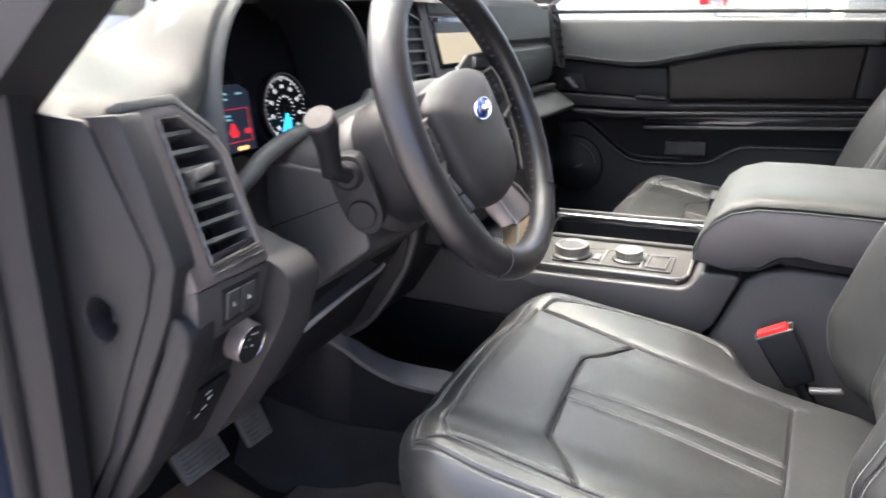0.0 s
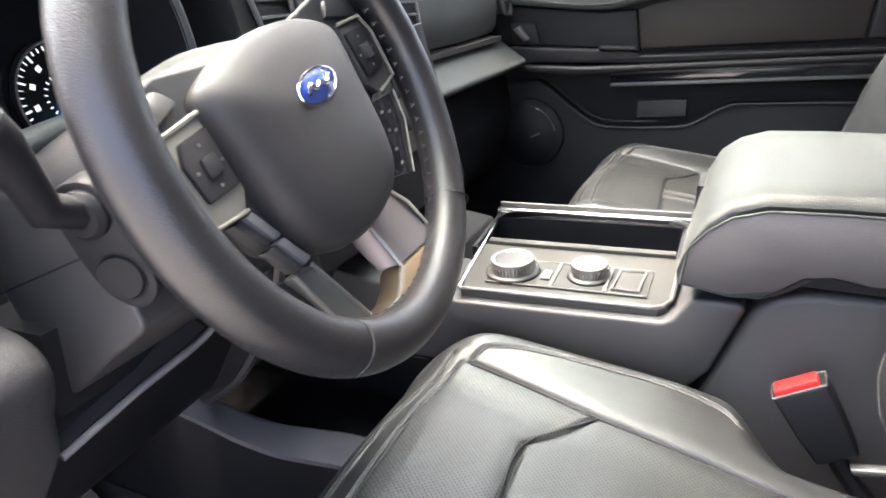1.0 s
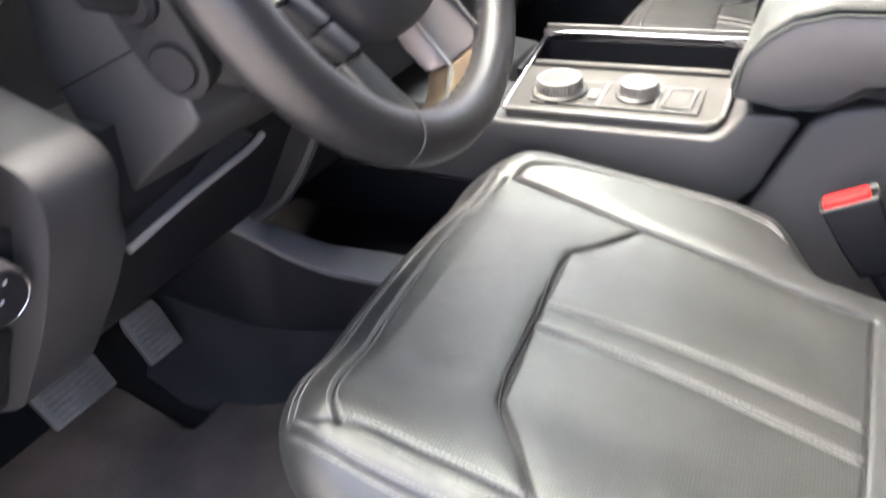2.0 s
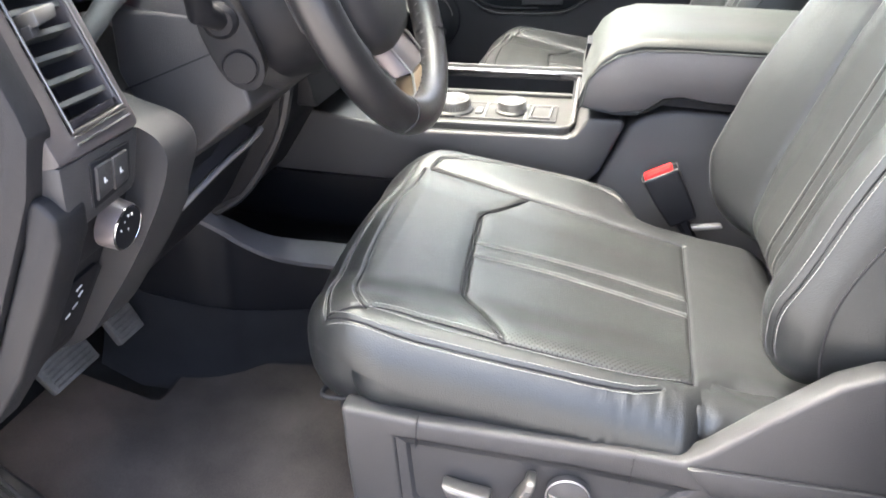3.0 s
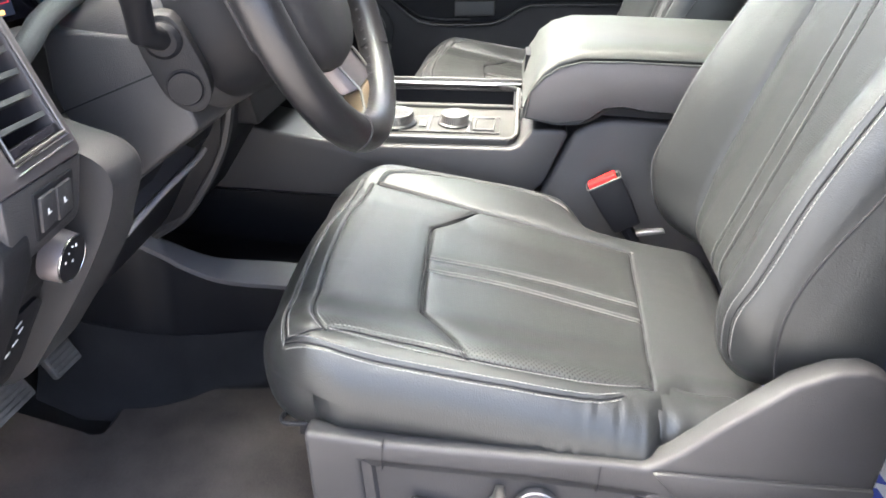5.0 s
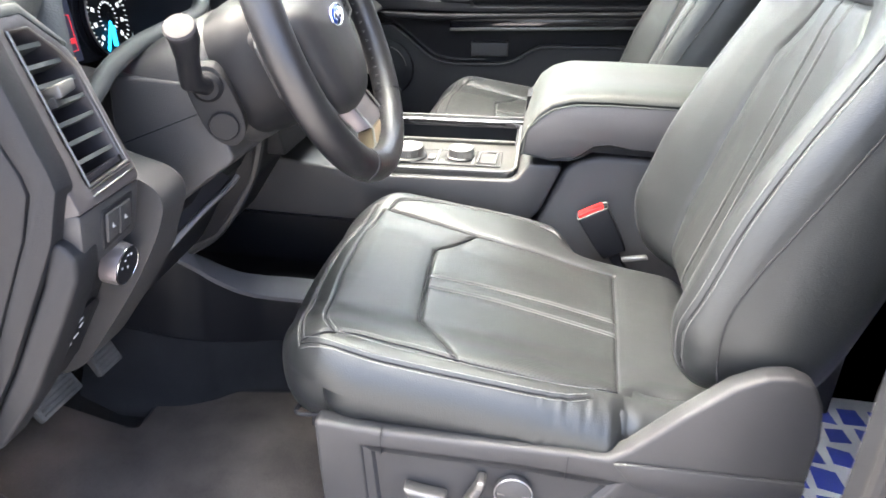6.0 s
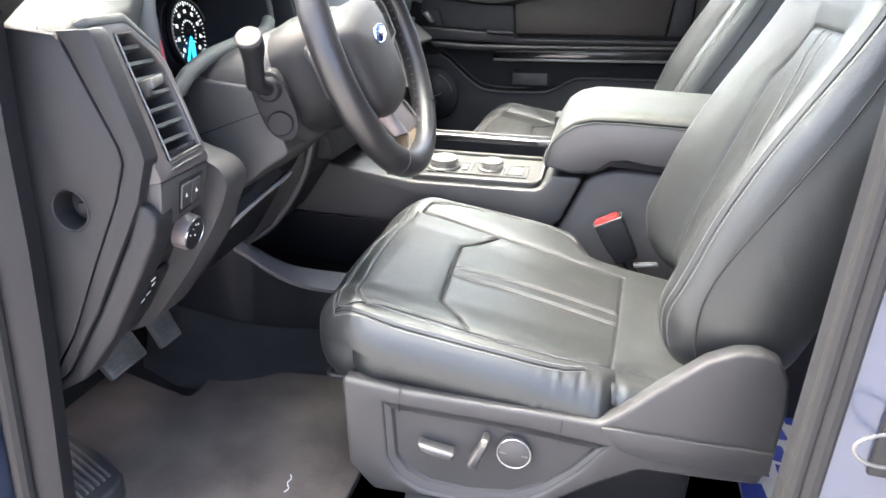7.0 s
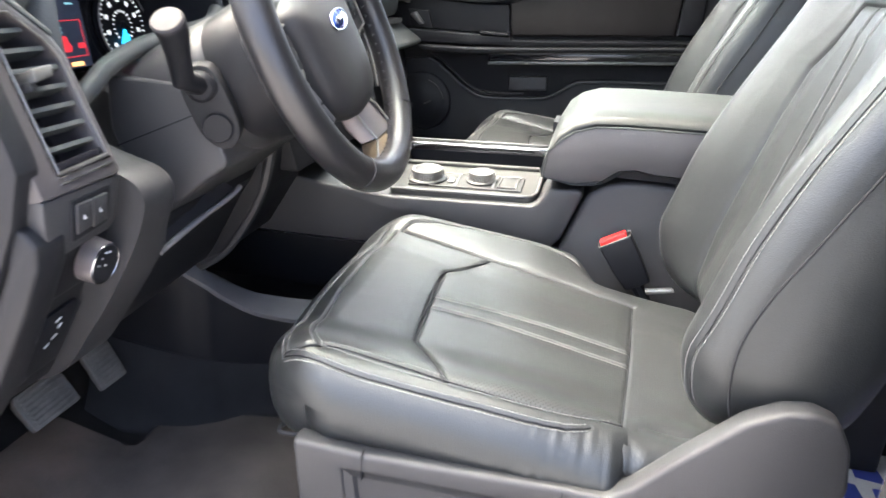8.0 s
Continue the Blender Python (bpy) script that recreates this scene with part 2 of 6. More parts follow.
def turned(profile, base, axis, seg=32, bm=None):
    """A lathe: profile of (radius, height) pairs round axis through base, closed at both ends."""
    axis = Vector(axis).normalized()
    u = axis.orthogonal().normalized()
    w = axis.cross(u)
    base = Vector(base)
    rows = [[base + h * axis + max(r, 1e-4) * (math.cos(a) * u + math.sin(a) * w) for a in (2 * math.pi * j / seg for j in range(seg))] for r, h in profile]
    return loft(rows, bm, close=True, caps=True)


def to_segments(x, y, lines):
    """Distance of the points (x, y) from the nearest of several polylines."""
    best = np.full(x.shape, 9.0)
    for line in lines:
        for (ax, ay), (bx, by) in zip(line, line[1:]):
            dx, dy = bx - ax, by - ay
            s = np.clip(((x - ax) * dx + (y - ay) * dy) / (dx * dx + dy * dy), 0, 1)
            best = np.minimum(best, np.hypot(x - ax - s * dx, y - ay - s * dy))
    return best


def inside(x, y, poly):
    hit = np.zeros(np.shape(x), bool)
    for (ax, ay), (bx, by) in zip(poly, poly[1:] + poly[:1]):
        cross = (ay > y) != (by > y)
        with np.errstate(divide="ignore", invalid="ignore"):
            hit ^= cross & (x < (bx - ax) * (y - ay) / (by - ay + 1e-12) + ax)
    return hit


def curve_points(line, n=6):
    return [tuple(q[:2]) for q in smooth_path([(a, b, 0) for a, b in line], n)]


# ---- setting: floor, firewall, roof, pillars ----
GROUND = -0.62
ground = bmesh.new()
for q in ((-400, -400), (400, -400), (400, 400), (-400, 400)):
    ground.verts.new((*q, GROUND))
ground.faces.new(ground.verts[:])
tagged(part("ground", ground, ASPHALT, smooth=0), "grey asphalt car park under the vehicle", "ground", kind="structure")

floor_rows = [[(x, y, z) for y in np.linspace(-0.43, 1.24, 40)] for x, z in ((-0.98, 0.42), (-0.86, 0.26), (-0.74, 0.1), (-0.66, 0.02), (-0.56, -0.012), (-0.3, -0.014), (0.3, -0.014), (1.0, -0.014), (1.9, -0.014))]
floor = loft(floor_rows)
bmesh.ops.solidify(floor, geom=floor.faces[:], thickness=0.02)
tagged(part("floor", floor, CARPET), "black carpet on the cabin floor and toe board", "floor", kind="structure")
tagged(part("floor_pan", box(-1.0, 2.0, -0.47, 1.3, -0.2, -0.04, 0.01), PAINT, smooth=0), "blue painted floor pan and sill", "body", kind="structure")
tagged(part("wall_front", box(-1.05, -0.99, -0.5, 1.32, -0.2, 0.66, 0.01), BLACK, smooth=0), "black bulkhead behind the dashboard", "wall", kind="structure")
tagged(part("wall_rear", box(1.9, 1.98, -0.47, 1.3, -0.2, 0.72, 0.01), PLASTIC, smooth=0), "dark lower rear wall of the cabin", "wall", kind="structure")
roof_rows = [[(x, y, 1.28 - 0.05 * ((y - 0.42) / 0.85) ** 2 - d) for y in np.linspace(-0.42, 1.26, 12)] for x, d in ((0.0, 0.03), (0.15, 0.0), (0.8, 0.0), (1.6, 0.02), (1.95, 0.08))]
roof = loft(roof_rows)
bmesh.ops.solidify(roof, geom=roof.faces[:], thickness=-0.05)
# unseen cloth, kept dark so that the seats reflect less light
tagged(part("ceiling", roof, HEADLINER), "dark cloth headliner under the roof", "ceiling", kind="structure")


def pillar(name, pts, widths, mat, label):
    rows = [[(x - wx, y - wy, z), (x + wx, y - wy, z), (x + wx, y + wy, z), (x - wx, y + wy, z)] for (x, y, z), (wx, wy) in zip(pts, widths)]
    bm = loft(rows, close=True, caps=True)
    bevelled(bm, 0.008, 2)
    return tagged(part(name, bm, mat), label, "pillar", kind="structure")


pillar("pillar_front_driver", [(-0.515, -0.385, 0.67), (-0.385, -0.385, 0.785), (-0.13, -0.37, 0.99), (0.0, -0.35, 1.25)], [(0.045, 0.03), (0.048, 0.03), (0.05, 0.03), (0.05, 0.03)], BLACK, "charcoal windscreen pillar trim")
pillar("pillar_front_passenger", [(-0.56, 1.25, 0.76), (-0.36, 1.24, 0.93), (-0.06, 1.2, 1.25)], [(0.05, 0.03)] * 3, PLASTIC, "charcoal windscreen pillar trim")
pillar("pillar_centre_passenger", [(0.44, 1.26, -0.05), (0.43, 1.26, 0.75), (0.45, 1.2, 1.25)], [(0.06, 0.03)] * 3, PLASTIC, "charcoal door pillar trim")
pillar("pillar_rear_passenger", [(1.3, 1.26, 0.7), (1.32, 1.22, 1.25)], [(0.08, 0.03)] * 2, PLASTIC, "charcoal rear pillar trim")
tagged(part("wall_rear_passenger_side", box(0.5, 1.96, 1.22, 1.28, -0.1, 0.78, 0.01), PLASTIC, smooth=0), "charcoal rear side trim", "wall", kind="structure")
tagged(part("wall_rear_driver_side", box(0.62, 1.96, -0.47, -0.42, -0.1, 0.78, 0.01), PLASTIC, smooth=0), "charcoal rear side trim by the second row", "wall", kind="structure")

tagged(part("wall_kick_passenger", box(-1.0, -0.515, 1.225, 1.3, -0.15, 0.79, 0.01), BLACK, smooth=0), "black kick panel beside the far footwell", "wall", kind="structure")
tagged(part("wall_kick_driver", box(-1.0, -0.6, -0.44, -0.395, -0.15, 0.72, 0.01), BLACK, smooth=0), "black kick panel beside the footwell", "wall", kind="structure")

# hinge pillar of the open driver's door, with its seal
hinge = thing("hinge_pillar", (-0.5, -0.43, -0.1), "charcoal hinge pillar trim beside the open doorway", "pillar", kind="structure")
rows = [[(-0.60, -0.375, z), (x - 0.004, -0.375, z), (x, -0.400, z), (x - 0.02, -0.410, z), (-0.60, -0.412, z)] for x, z in ((-0.432, -0.1), (-0.428, 0.20), (-0.425, 0.34), (-0.426, 0.46), (-0.432, 0.58), (-0.434, 0.72))]
part("pillar_trim", bevelled(loft(rows, close=True, caps=True), 0.006, 2), BLACK, hinge)
part("door_seal", tube(smooth_path([(-0.466, -0.416, -0.1), (-0.468, -0.416, 0.25), (-0.470, -0.416, 0.42), (-0.476, -0.416, 0.6), (-0.49, -0.414, 0.74)], 6), 0.011, 10), RUBBER, hinge, "black rubber door seal")
part("outer_panel", box(-0.62, -0.482, -0.44, -0.414, -0.2, 0.74, 0.006), PAINT, hinge, "blue painted door jamb")

# centre pillar of the doorway
jamb = thing("centre_pillar", (0.5, -0.45, -0.1), "blue painted door pillar with a dark seal", "pillar", kind="structure")
part("pillar_trim", box(0.362, 0.47, -0.395, -0.37, -0.1, 1.25, 0.01), ENDTRIM, jamb)
part("door_seal", tube(smooth_path([(0.367, -0.402, -0.1), (0.367, -0.402, 0.35), (0.367, -0.402, 0.5), (0.364, -0.402, 0.74), (0.335, -0.395, 1.2)], 6), 0.0085, 10), RUBBER, jamb, "black rubber door seal")
part("seal_flange", tube(smooth_path([(0.380, -0.404, -0.1), (0.380, -0.404, 0.35), (0.380, -0.404, 0.5), (0.377, -0.404, 0.74), (0.348, -0.395, 1.2)], 6), 0.010, 10), RUBBER, jamb, "dark inner seal flange")
rows = [[(0.380, -0.385, z), (0.386, -0.408, z), (0.399, -0.412, z), (0.43, -0.412, z), (0.60, -0.45, z), (0.60, -0.385, z)] for z in (-0.3, 0.1, 0.3, 0.42, 0.56, 0.8, 1.25)]
part("outer_panel", bevelled(loft(rows, close=True, caps=True), 0.004, 2), PAINT, jamb, "glossy blue painted jamb")
striker = thing("door_striker", (0.43, -0.415, 0.40), "bright steel door striker loop on the jamb", "striker")
part("striker_plate", prism([(0.416, 0.378), (0.462, 0.378), (0.462, 0.452), (0.416, 0.452)], along_y, -0.420, -0.4125, 0.002), RUBBER, striker, "dark striker backing plate")
part("striker_loop", tube(smooth_path([(0.436, -0.418, 0.437), (0.416, -0.44, 0.437), (0.392, -0.452, 0.435), (0.384, -0.453, 0.424), (0.395, -0.452, 0.412), (0.42, -0.44, 0.403), (0.44, -0.418, 0.400)], 5), 0.0017, 10), SATIN, striker)
for z in (0.387, 0.445):
    part("bolt", turned([(0.0, 0.0), (0.0055, 0.0), (0.0055, 0.003), (0.003, 0.004)], (0.450, -0.421, z), (0, -1, 0), 12), STEEL, striker)

# unseen opaque panels for rear glass, added to block light behind the front doors
for number, (x0, x1, y) in enumerate(((0.52, 1.92, -0.41), (0.50, 1.92, 1.235))):
    rows = [[(x, y, z) for x in np.linspace(x0, x1, 6)] for z in (0.77, 1.0, 1.22)]
    block_bm = loft(rows)
    bmesh.ops.solidify(block_bm, geom=block_bm.faces[:], thickness=0.005)
    tagged(part(f"window_{number + 3}", block_bm, REARBLOCK), "dark stand-in for unseen rear side glass, blocks light", "window", kind="structure")
block_bm = loft([[(x, y, z) for y in np.linspace(-0.41, 1.24, 6)] for x, z in ((1.935, 0.71), (1.93, 1.0), (1.92, 1.2))])
bmesh.ops.solidify(block_bm, geom=block_bm.faces[:], thickness=0.005)
tagged(part("window_5", block_bm, REARBLOCK), "dark stand-in for unseen rear glass, blocks light", "window", kind="structure")

# windscreen and far window
ws = loft([[(-1.0, y, 0.692) for y in np.linspace(-0.42, 1.27, 8)], [(-0.5, y, 1.0) for y in np.linspace(-0.4, 1.24, 8)], [(0.0, y, 1.245) for y in np.linspace(-0.36, 1.2, 8)]])
bmesh.ops.solidify(ws, geom=ws.faces[:], thickness=0.005)
shield = tagged(part("window_1", ws, PANE), "clear curved windscreen glass", "window", kind="structure")
shield.visible_shadow = False

# ---- far front door ----
door = thing("door_1", (0.0, 1.24, 0.0), "closed far front door in grey vinyl and dark plastic with bright strips", "door", kind="structure")
DY = 1.2
part("door_base", box(-0.52, 0.37, DY + 0.022, DY + 0.07, 0.02, 0.775, 0.01), BLACK, door, "black door trim base")


def door_plate(name, poly, d0, d1, mat, label="", r=0.006):
    return part(name, prism(poly, along_y, DY + d1, DY + d0, r, 3), mat, door, label)


up = curve_points([(-0.52, 0.675), (-0.387, 0.672), (-0.215, 0.663), (-0.1, 0.685), (0.072, 0.723), (0.35, 0.741)], 6)
door_plate("upper_pad", up + [(0.35, 0.80), (0.0, 0.792), (-0.52, 0.772)], -0.012, 0.05, DOORPAD, "grey padded vinyl window ledge", 0.012)
part("pad_seam", tube([(x, DY - 0.0125, z + 0.012) for x, z in up], 0.0018, 6), DASH, door)
lo = curve_points([(-0.50, 0.585), (-0.346, 0.565), (-0.236, 0.562), (-0.088, 0.573), (0.35, 0.606)], 5)
door_plate("insert_panel", [(-0.118, 0.583), (0.305, 0.612), (0.314, 0.738), (0.072, 0.719), (-0.095, 0.681), (-0.13, 0.668)], 0.0, 0.03, INSERT, "brown stitched door insert")
door_plate("front_insert", [(-0.50, 0.585), (-0.1195, 0.582), (-0.1315, 0.666), (-0.215, 0.661), (-0.387, 0.670), (-0.50, 0.672)], 0.004, 0.03, BLACK, "dark plastic panel round the door handle")
door_plate("rear_insert", [(0.3065, 0.613), (0.37, 0.618), (0.37, 0.741), (0.3155, 0.738)], 0.0, 0.03, BLACK)
ledge = [(-0.37, 0.548), (-0.236, 0.549), (-0.088, 0.559), (0.36, 0.594)]
door_plate("armrest", [(x, z) for x, z in ledge] + [(0.36, 0.58), (-0.088, 0.545), (-0.236, 0.53), (-0.35, 0.53)], -0.05, 0.03, BLACK, "black soft armrest edge", 0.006)
door_plate("armrest_body", [(-0.40, 0.585), (-0.12, 0.583), (-0.115, 0.574), (0.36, 0.605), (0.36, 0.596), (-0.088, 0.561), (-0.37, 0.551)], -0.035, 0.03, BLACK, "", 0.003)
door_plate("strip_panel", [(-0.174, 0.536), (0.36, 0.578), (0.36, 0.545), (-0.172, 0.508)], -0.03, 0.03, GLOSS, "gloss black trim strip", 0.003)
for dz0, dz1 in ((0.0, 0.006), (-0.026, -0.018)):
    door_plate("bright_strip", [(-0.172, 0.533 + dz0), (0.36, 0.574 + dz0), (0.36, 0.574 + dz1), (-0.172, 0.533 + dz1)], -0.034, -0.02, SATIN, "satin metal strip", 0.0015)
ridge = curve_points([(-0.34, 0.512), (-0.31, 0.495), (-0.227, 0.434), (-0.179, 0.418), (-0.09, 0.421), (-0.003, 0.432), (0.062, 0.472), (0.12, 0.483), (0.36, 0.498)], 5)
door_plate("lower_panel", ridge + [(0.36, 0.03), (-0.52, 0.03), (-0.52, 0.45), (-0.42, 0.5)], -0.018, 0.03, BLACK, "dark lower panel with a map pocket", 0.006)
part("pocket_edge", tube([(x, DY - 0.019, z) for x, z in ridge], 0.0032, 8), GREY, door, "grey pocket edge")
part("upper_edge", tube([(x, DY - 0.004, z + 0.012) for x, z in ridge[:22]], 0.0022, 8), GREY, door)
door_plate("pocket_light", [(-0.116, 0.476), (-0.012, 0.484), (-0.010, 0.446), (-0.114, 0.438)], -0.004, 0.03, PLASTIC, "small dark rectangular cover", 0.003)
sp = turned([(0.0, -0.012), (0.052, -0.01), (0.06, -0.004), (0.078, 0.0), (0.085, 0.012)], (-0.352, DY - 0.024, 0.391), (0, 1, 0), 40)
part("speaker", sp, BLACK, door, "black round speaker grille")
# a short satin arc stands for the highlight on the speaker's rim
part("speaker_glint", tube([(-0.352 + 0.064 * math.cos(a), DY - 0.036, 0.391 + 0.064 * math.sin(a)) for a in np.linspace(0.2, 1.3, 12)], 0.0016, 6), SATIN, door, "highlight on the speaker rim, built as an arc")
door_plate("badge_bar", [(-0.345, 0.388), (-0.325, 0.398), (-0.323, 0.394), (-0.343, 0.384)], -0.038, -0.03, SATIN, "", 0.0)
door_plate("inner_handle", [(-0.40, 0.622), (-0.372, 0.596), (-0.36, 0.6), (-0.385, 0.63)], -0.02, 0.01, SATIN, "satin door release", 0.003)
door_plate("handle_cup", [(-0.41, 0.635), (-0.35, 0.635), (-0.335, 0.585), (-0.40, 0.588)], -0.004, 0.02, BLACK, "", 0.004)
door_plate("switch_bar", [(-0.20, 0.592), (-0.125, 0.592), (-0.12, 0.585), (-0.2, 0.584)], -0.04, -0.01, BLACK, "", 0.002)
settle(door, 0.002, 0.016, -0.009)
win = thing("window_2", (0.0, 1.26, 0.78), "raised clear far door glass", "window", kind="structure")
gl = loft([[(x, 1.262, 0.76) for x in np.linspace(-0.5, 0.4, 6)], [(x, 1.25, 1.0) for x in np.linspace(-0.33, 0.4, 6)], [(x, 1.21, 1.25) for x in np.linspace(-0.1, 0.4, 6)]])
bmesh.ops.solidify(gl, geom=gl.faces[:], thickness=0.004)
pane = part("pane", gl, PANE, win)
pane.visible_shadow = False
# seal in pale vinyl: the ledge's lit top is put into its colour
part("belt_seal", tube([(-0.52, 1.245, 0.782), (0.0, 1.245, 0.80), (0.36, 1.245, 0.808)], 0.005, 8), DASH, win, "belt seal, greyed to match the lit window ledge")

# ---- seats ----
def step(lo, hi, x):
    s = np.clip((x - lo) / (hi - lo), 0, 1)
    return s * s * (3 - 2 * s)


class Pad:
    """An upholstered pad: a crowned face over (a, b) with rolled edges, sewn grooves and a skirt round it."""

    def __init__(self, front, back, half, face, roll, skirt, lines, place, deep=(), soft=(), groove=0.0027, width=0.0020, swell=0.0, tuck=1.0, gather=lambda a, b: 0.0):
        self.front, self.back, self.half, self.face, self.roll, self.skirt = front, back, half, face, roll, skirt
        self.gather, self.swell, self.tuck = gather, swell, tuck
        self.lines, self.place, self.deep, self.soft, self.groove, self.width = lines, place, deep, soft, groove, width

    def height(self, a, b):
        a, b = np.asarray(a, float), np.asarray(b, float)
        lo, w = self.front(b), self.half(a)
        ea = np.clip(1 - np.minimum(a - lo, self.back - a) / self.roll, 0, 1)
        eb = np.clip(1 - (w - np.abs(b)) / self.roll, 0, 1)
        e = np.minimum(np.hypot(ea, eb), 1)
        return self.face(a, b) - self.roll * (1 - np.sqrt(np.maximum(1 - e * e, 0)))

    def at(self, a, b, up=0.0):
        return self.place(float(a), float(b), float(self.height(a, b)) + up)

    def build(self, parent, zones, nu=120, nv=120):
        s, q = np.linspace(0, 1, nu), np.linspace(0, 1, nv)
        s, q = (0.55 * k + 0.45 * (0.5 - 0.5 * np.cos(np.pi * k)) for k in (s, q))
        S, Q = np.meshgrid(s, q, indexing="ij")
        b = -1 + 2 * Q
        a = self.front(b * 0.24) + (self.back - self.front(b * 0.24)) * S
        w = self.half(a)
        b = b * w
        lo = self.front(b)
        a = lo + (self.back - lo) * S
        da, db = np.minimum(a - lo, self.back - a), w - np.abs(b)
        ea, eb = np.clip(1 - da / self.roll, 0, 1), np.clip(1 - db / self.roll, 0, 1)
        e = np.hypot(ea, eb)
        k = np.where(e > 1, e, 1)
        ea2, eb2 = ea / k, eb / k
        near = (a - lo) < (self.back - a)
        a = np.where(e > 1, np.where(near, lo + self.roll * (1 - ea2), self.back - self.roll * (1 - ea2)), a)
        b = np.where(e > 1, np.sign(b) * (w - self.roll * (1 - eb2)), b)
        e = np.minimum(e, 1)
        h = self.face(a, b) - self.roll * (1 - np.sqrt(np.maximum(1 - e * e, 0)))
        h = h - self.groove * np.exp(-((to_segments(a, b, self.lines) / self.width) ** 2))
        if self.soft:
            h = h - 0.0014 * np.exp(-((to_segments(a, b, self.soft) / 0.0022) ** 2))
        if self.deep:
            h = h - 0.0040 * np.exp(-((to_segments(a, b, self.deep) / 0.0024) ** 2))
        ma, mb = (a[:-1, :-1] + a[1:, 1:]) / 2, (b[:-1, :-1] + b[1:, 1:]) / 2
        owner = np.zeros(ma.shape, int)
        for z, (_, _, _, test) in enumerate(zones):
            if test is not None:
                owner[test(ma, mb)] = z
        for z, (name, mat, label, _) in enumerate(zones):
            bm = bmesh.new()
            uv = bm.loops.layers.uv.new("cloth")
            made = {}

            def vert(i, j):
                if (i, j) not in made:
                    made[i, j] = bm.verts.new(self.place(a[i, j], b[i, j], h[i, j]))
                return made[i, j]

            for i, j in np.argwhere(owner == z):
                idx = ((i, j), (i + 1, j), (i + 1, j + 1), (i, j + 1))
                try:
                    f = bm.faces.new([vert(*t) for t in idx])
                except ValueError:
                    continue
                for lp, t in zip(f.loops, idx):
                    lp[uv].uv = (a[t], b[t])
            if z == 0:
                rim = [(i, 0) for i in range(nu)] + [(nu - 1, j) for j in range(1, nv)] + [(i, nv - 1) for i in range(nu - 2, -1, -1)] + [(0, j) for j in range(nv - 2, 0, -1)]
                last = [vert(*t) for t in rim]
                for frac, out in ((0.15, 0.0), (0.35, -0.0007), (0.55, -0.0024), (0.75, -0.0058), (0.9, -0.0105), (1.0, -0.018)):
                    ring, out = [], out * self.tuck
                    for t in rim:
                        oa, ob = (-1 if near[t] else 1) * ea2[t], np.sign(b[t]) * eb2[t]
                        n = max(math.hypot(oa, ob), 1e-6)
                        base = self.skirt(a[t], b[t])
                        slack = self.swell * math.sin(math.pi * 0.7 * frac) + self.gather(a[t], b[t]) * math.sin(math.pi * min(1.0, frac * 1.1))
                        ring.append(bm.verts.new(self.place(a[t] + (out + slack) * oa / n, b[t] + (out + slack) * ob / n, h[t] + (base - h[t]) * frac)))
                    for k2 in range(len(rim)):
                        m2 = (k2 + 1) % len(rim)
                        f = bm.faces.new((last[k2], last[m2], ring[m2], ring[k2]))
                    last = ring
            bmesh.ops.remove_doubles(bm, verts=bm.verts[:], dist=1e-6)
            part(name, bm, mat, parent, label, 60)

    def stitches(self, parent, rows, pitch=0.0044, length=0.0040, r=0.00052, name="stitching"):
        bm = bmesh.new()
        for row in rows:
            p = np.array(curve_points(row, 10))
            d = np.r_[0, np.cumsum(np.hypot(*np.diff(p, axis=0).T))]
            for s in np.arange(0.003, d[-1] - length, pitch):
                ends = [self.at(np.interp(t, d, p[:, 0]), np.interp(t, d, p[:, 1]), 0.0004) for t in (s, s + length / 2, s + length)]
                ends[1] = self.at(np.interp(s + length / 2, d, p[:, 0]), np.interp(s + length / 2, d, p[:, 1]), 0.0010)
                tube(ends, [r * 0.5, r, r * 0.5], 5, bm=bm)
        return tagged(part(name, bm, THREAD, parent, "rows of pale grey thread"), kind="stuff")


    def seams(self, parent, lines, r, deep=None):
        for line in lines:
            pts = [self.at(a, b, (0.0010 - self.groove if deep is None else -deep)) for a, b in curve_points(line, 12)]
            part("seam", tube(pts, r, 6), BLACK, parent, "dark sewn seam")


def offset(line, d):
    """The line moved sideways by d."""
    p = np.array(line, float)
    t = np.gradient(p, axis=0)
    t /= np.linalg.norm(t, axis=1, keepdims=True)
    return [tuple(q) for q in p + d * np.c_[-t[:, 1], t[:, 0]]]


FRONT_IN = [(-0.140, 0.172), (-0.157, 0.093), (-0.155, -0.038), (-0.143, -0.148), (-0.132, -0.200), (-0.116, -0.219)]
FRONT_OUT = [(-0.155, 0.183), (-0.179, 0.061), (-0.177, -0.069), (-0.164, -0.185), (-0.156, -0.222)]
CORNER = [(-0.156, -0.222), (-0.135, -0.224), (-0.116, -0.219)]
NEAR_OUT = [(-0.156, -0.224), (-0.12, -0.236), (-0.071, -0.241), (-0.023, -0.2415), (0.042, -0.241), (0.111, -0.239), (0.154, -0.234), (0.178, -0.225)]
PANEL_EDGE = [(-0.112, -0.216), (-0.088, -0.214), (-0.054, -0.216), (-0.018, -0.217), (0.024, -0.220)]
INSERT_EDGE = [(0.024, -0.220), (0.075, -0.221), (0.137, -0.218), (0.182, -0.209), (0.210, -0.204)]
NEAR_IN = [(-0.116, -0.221), (-0.038, -0.228), (0.028, -0.228), (0.093, -0.227), (0.159, -0.220), (0.200, -0.208)]
HEX_FRONT = [(0.024, -0.220), (-0.031, -0.136), (-0.038, -0.03), (-0.042, 0.077), (0.015, 0.142)]
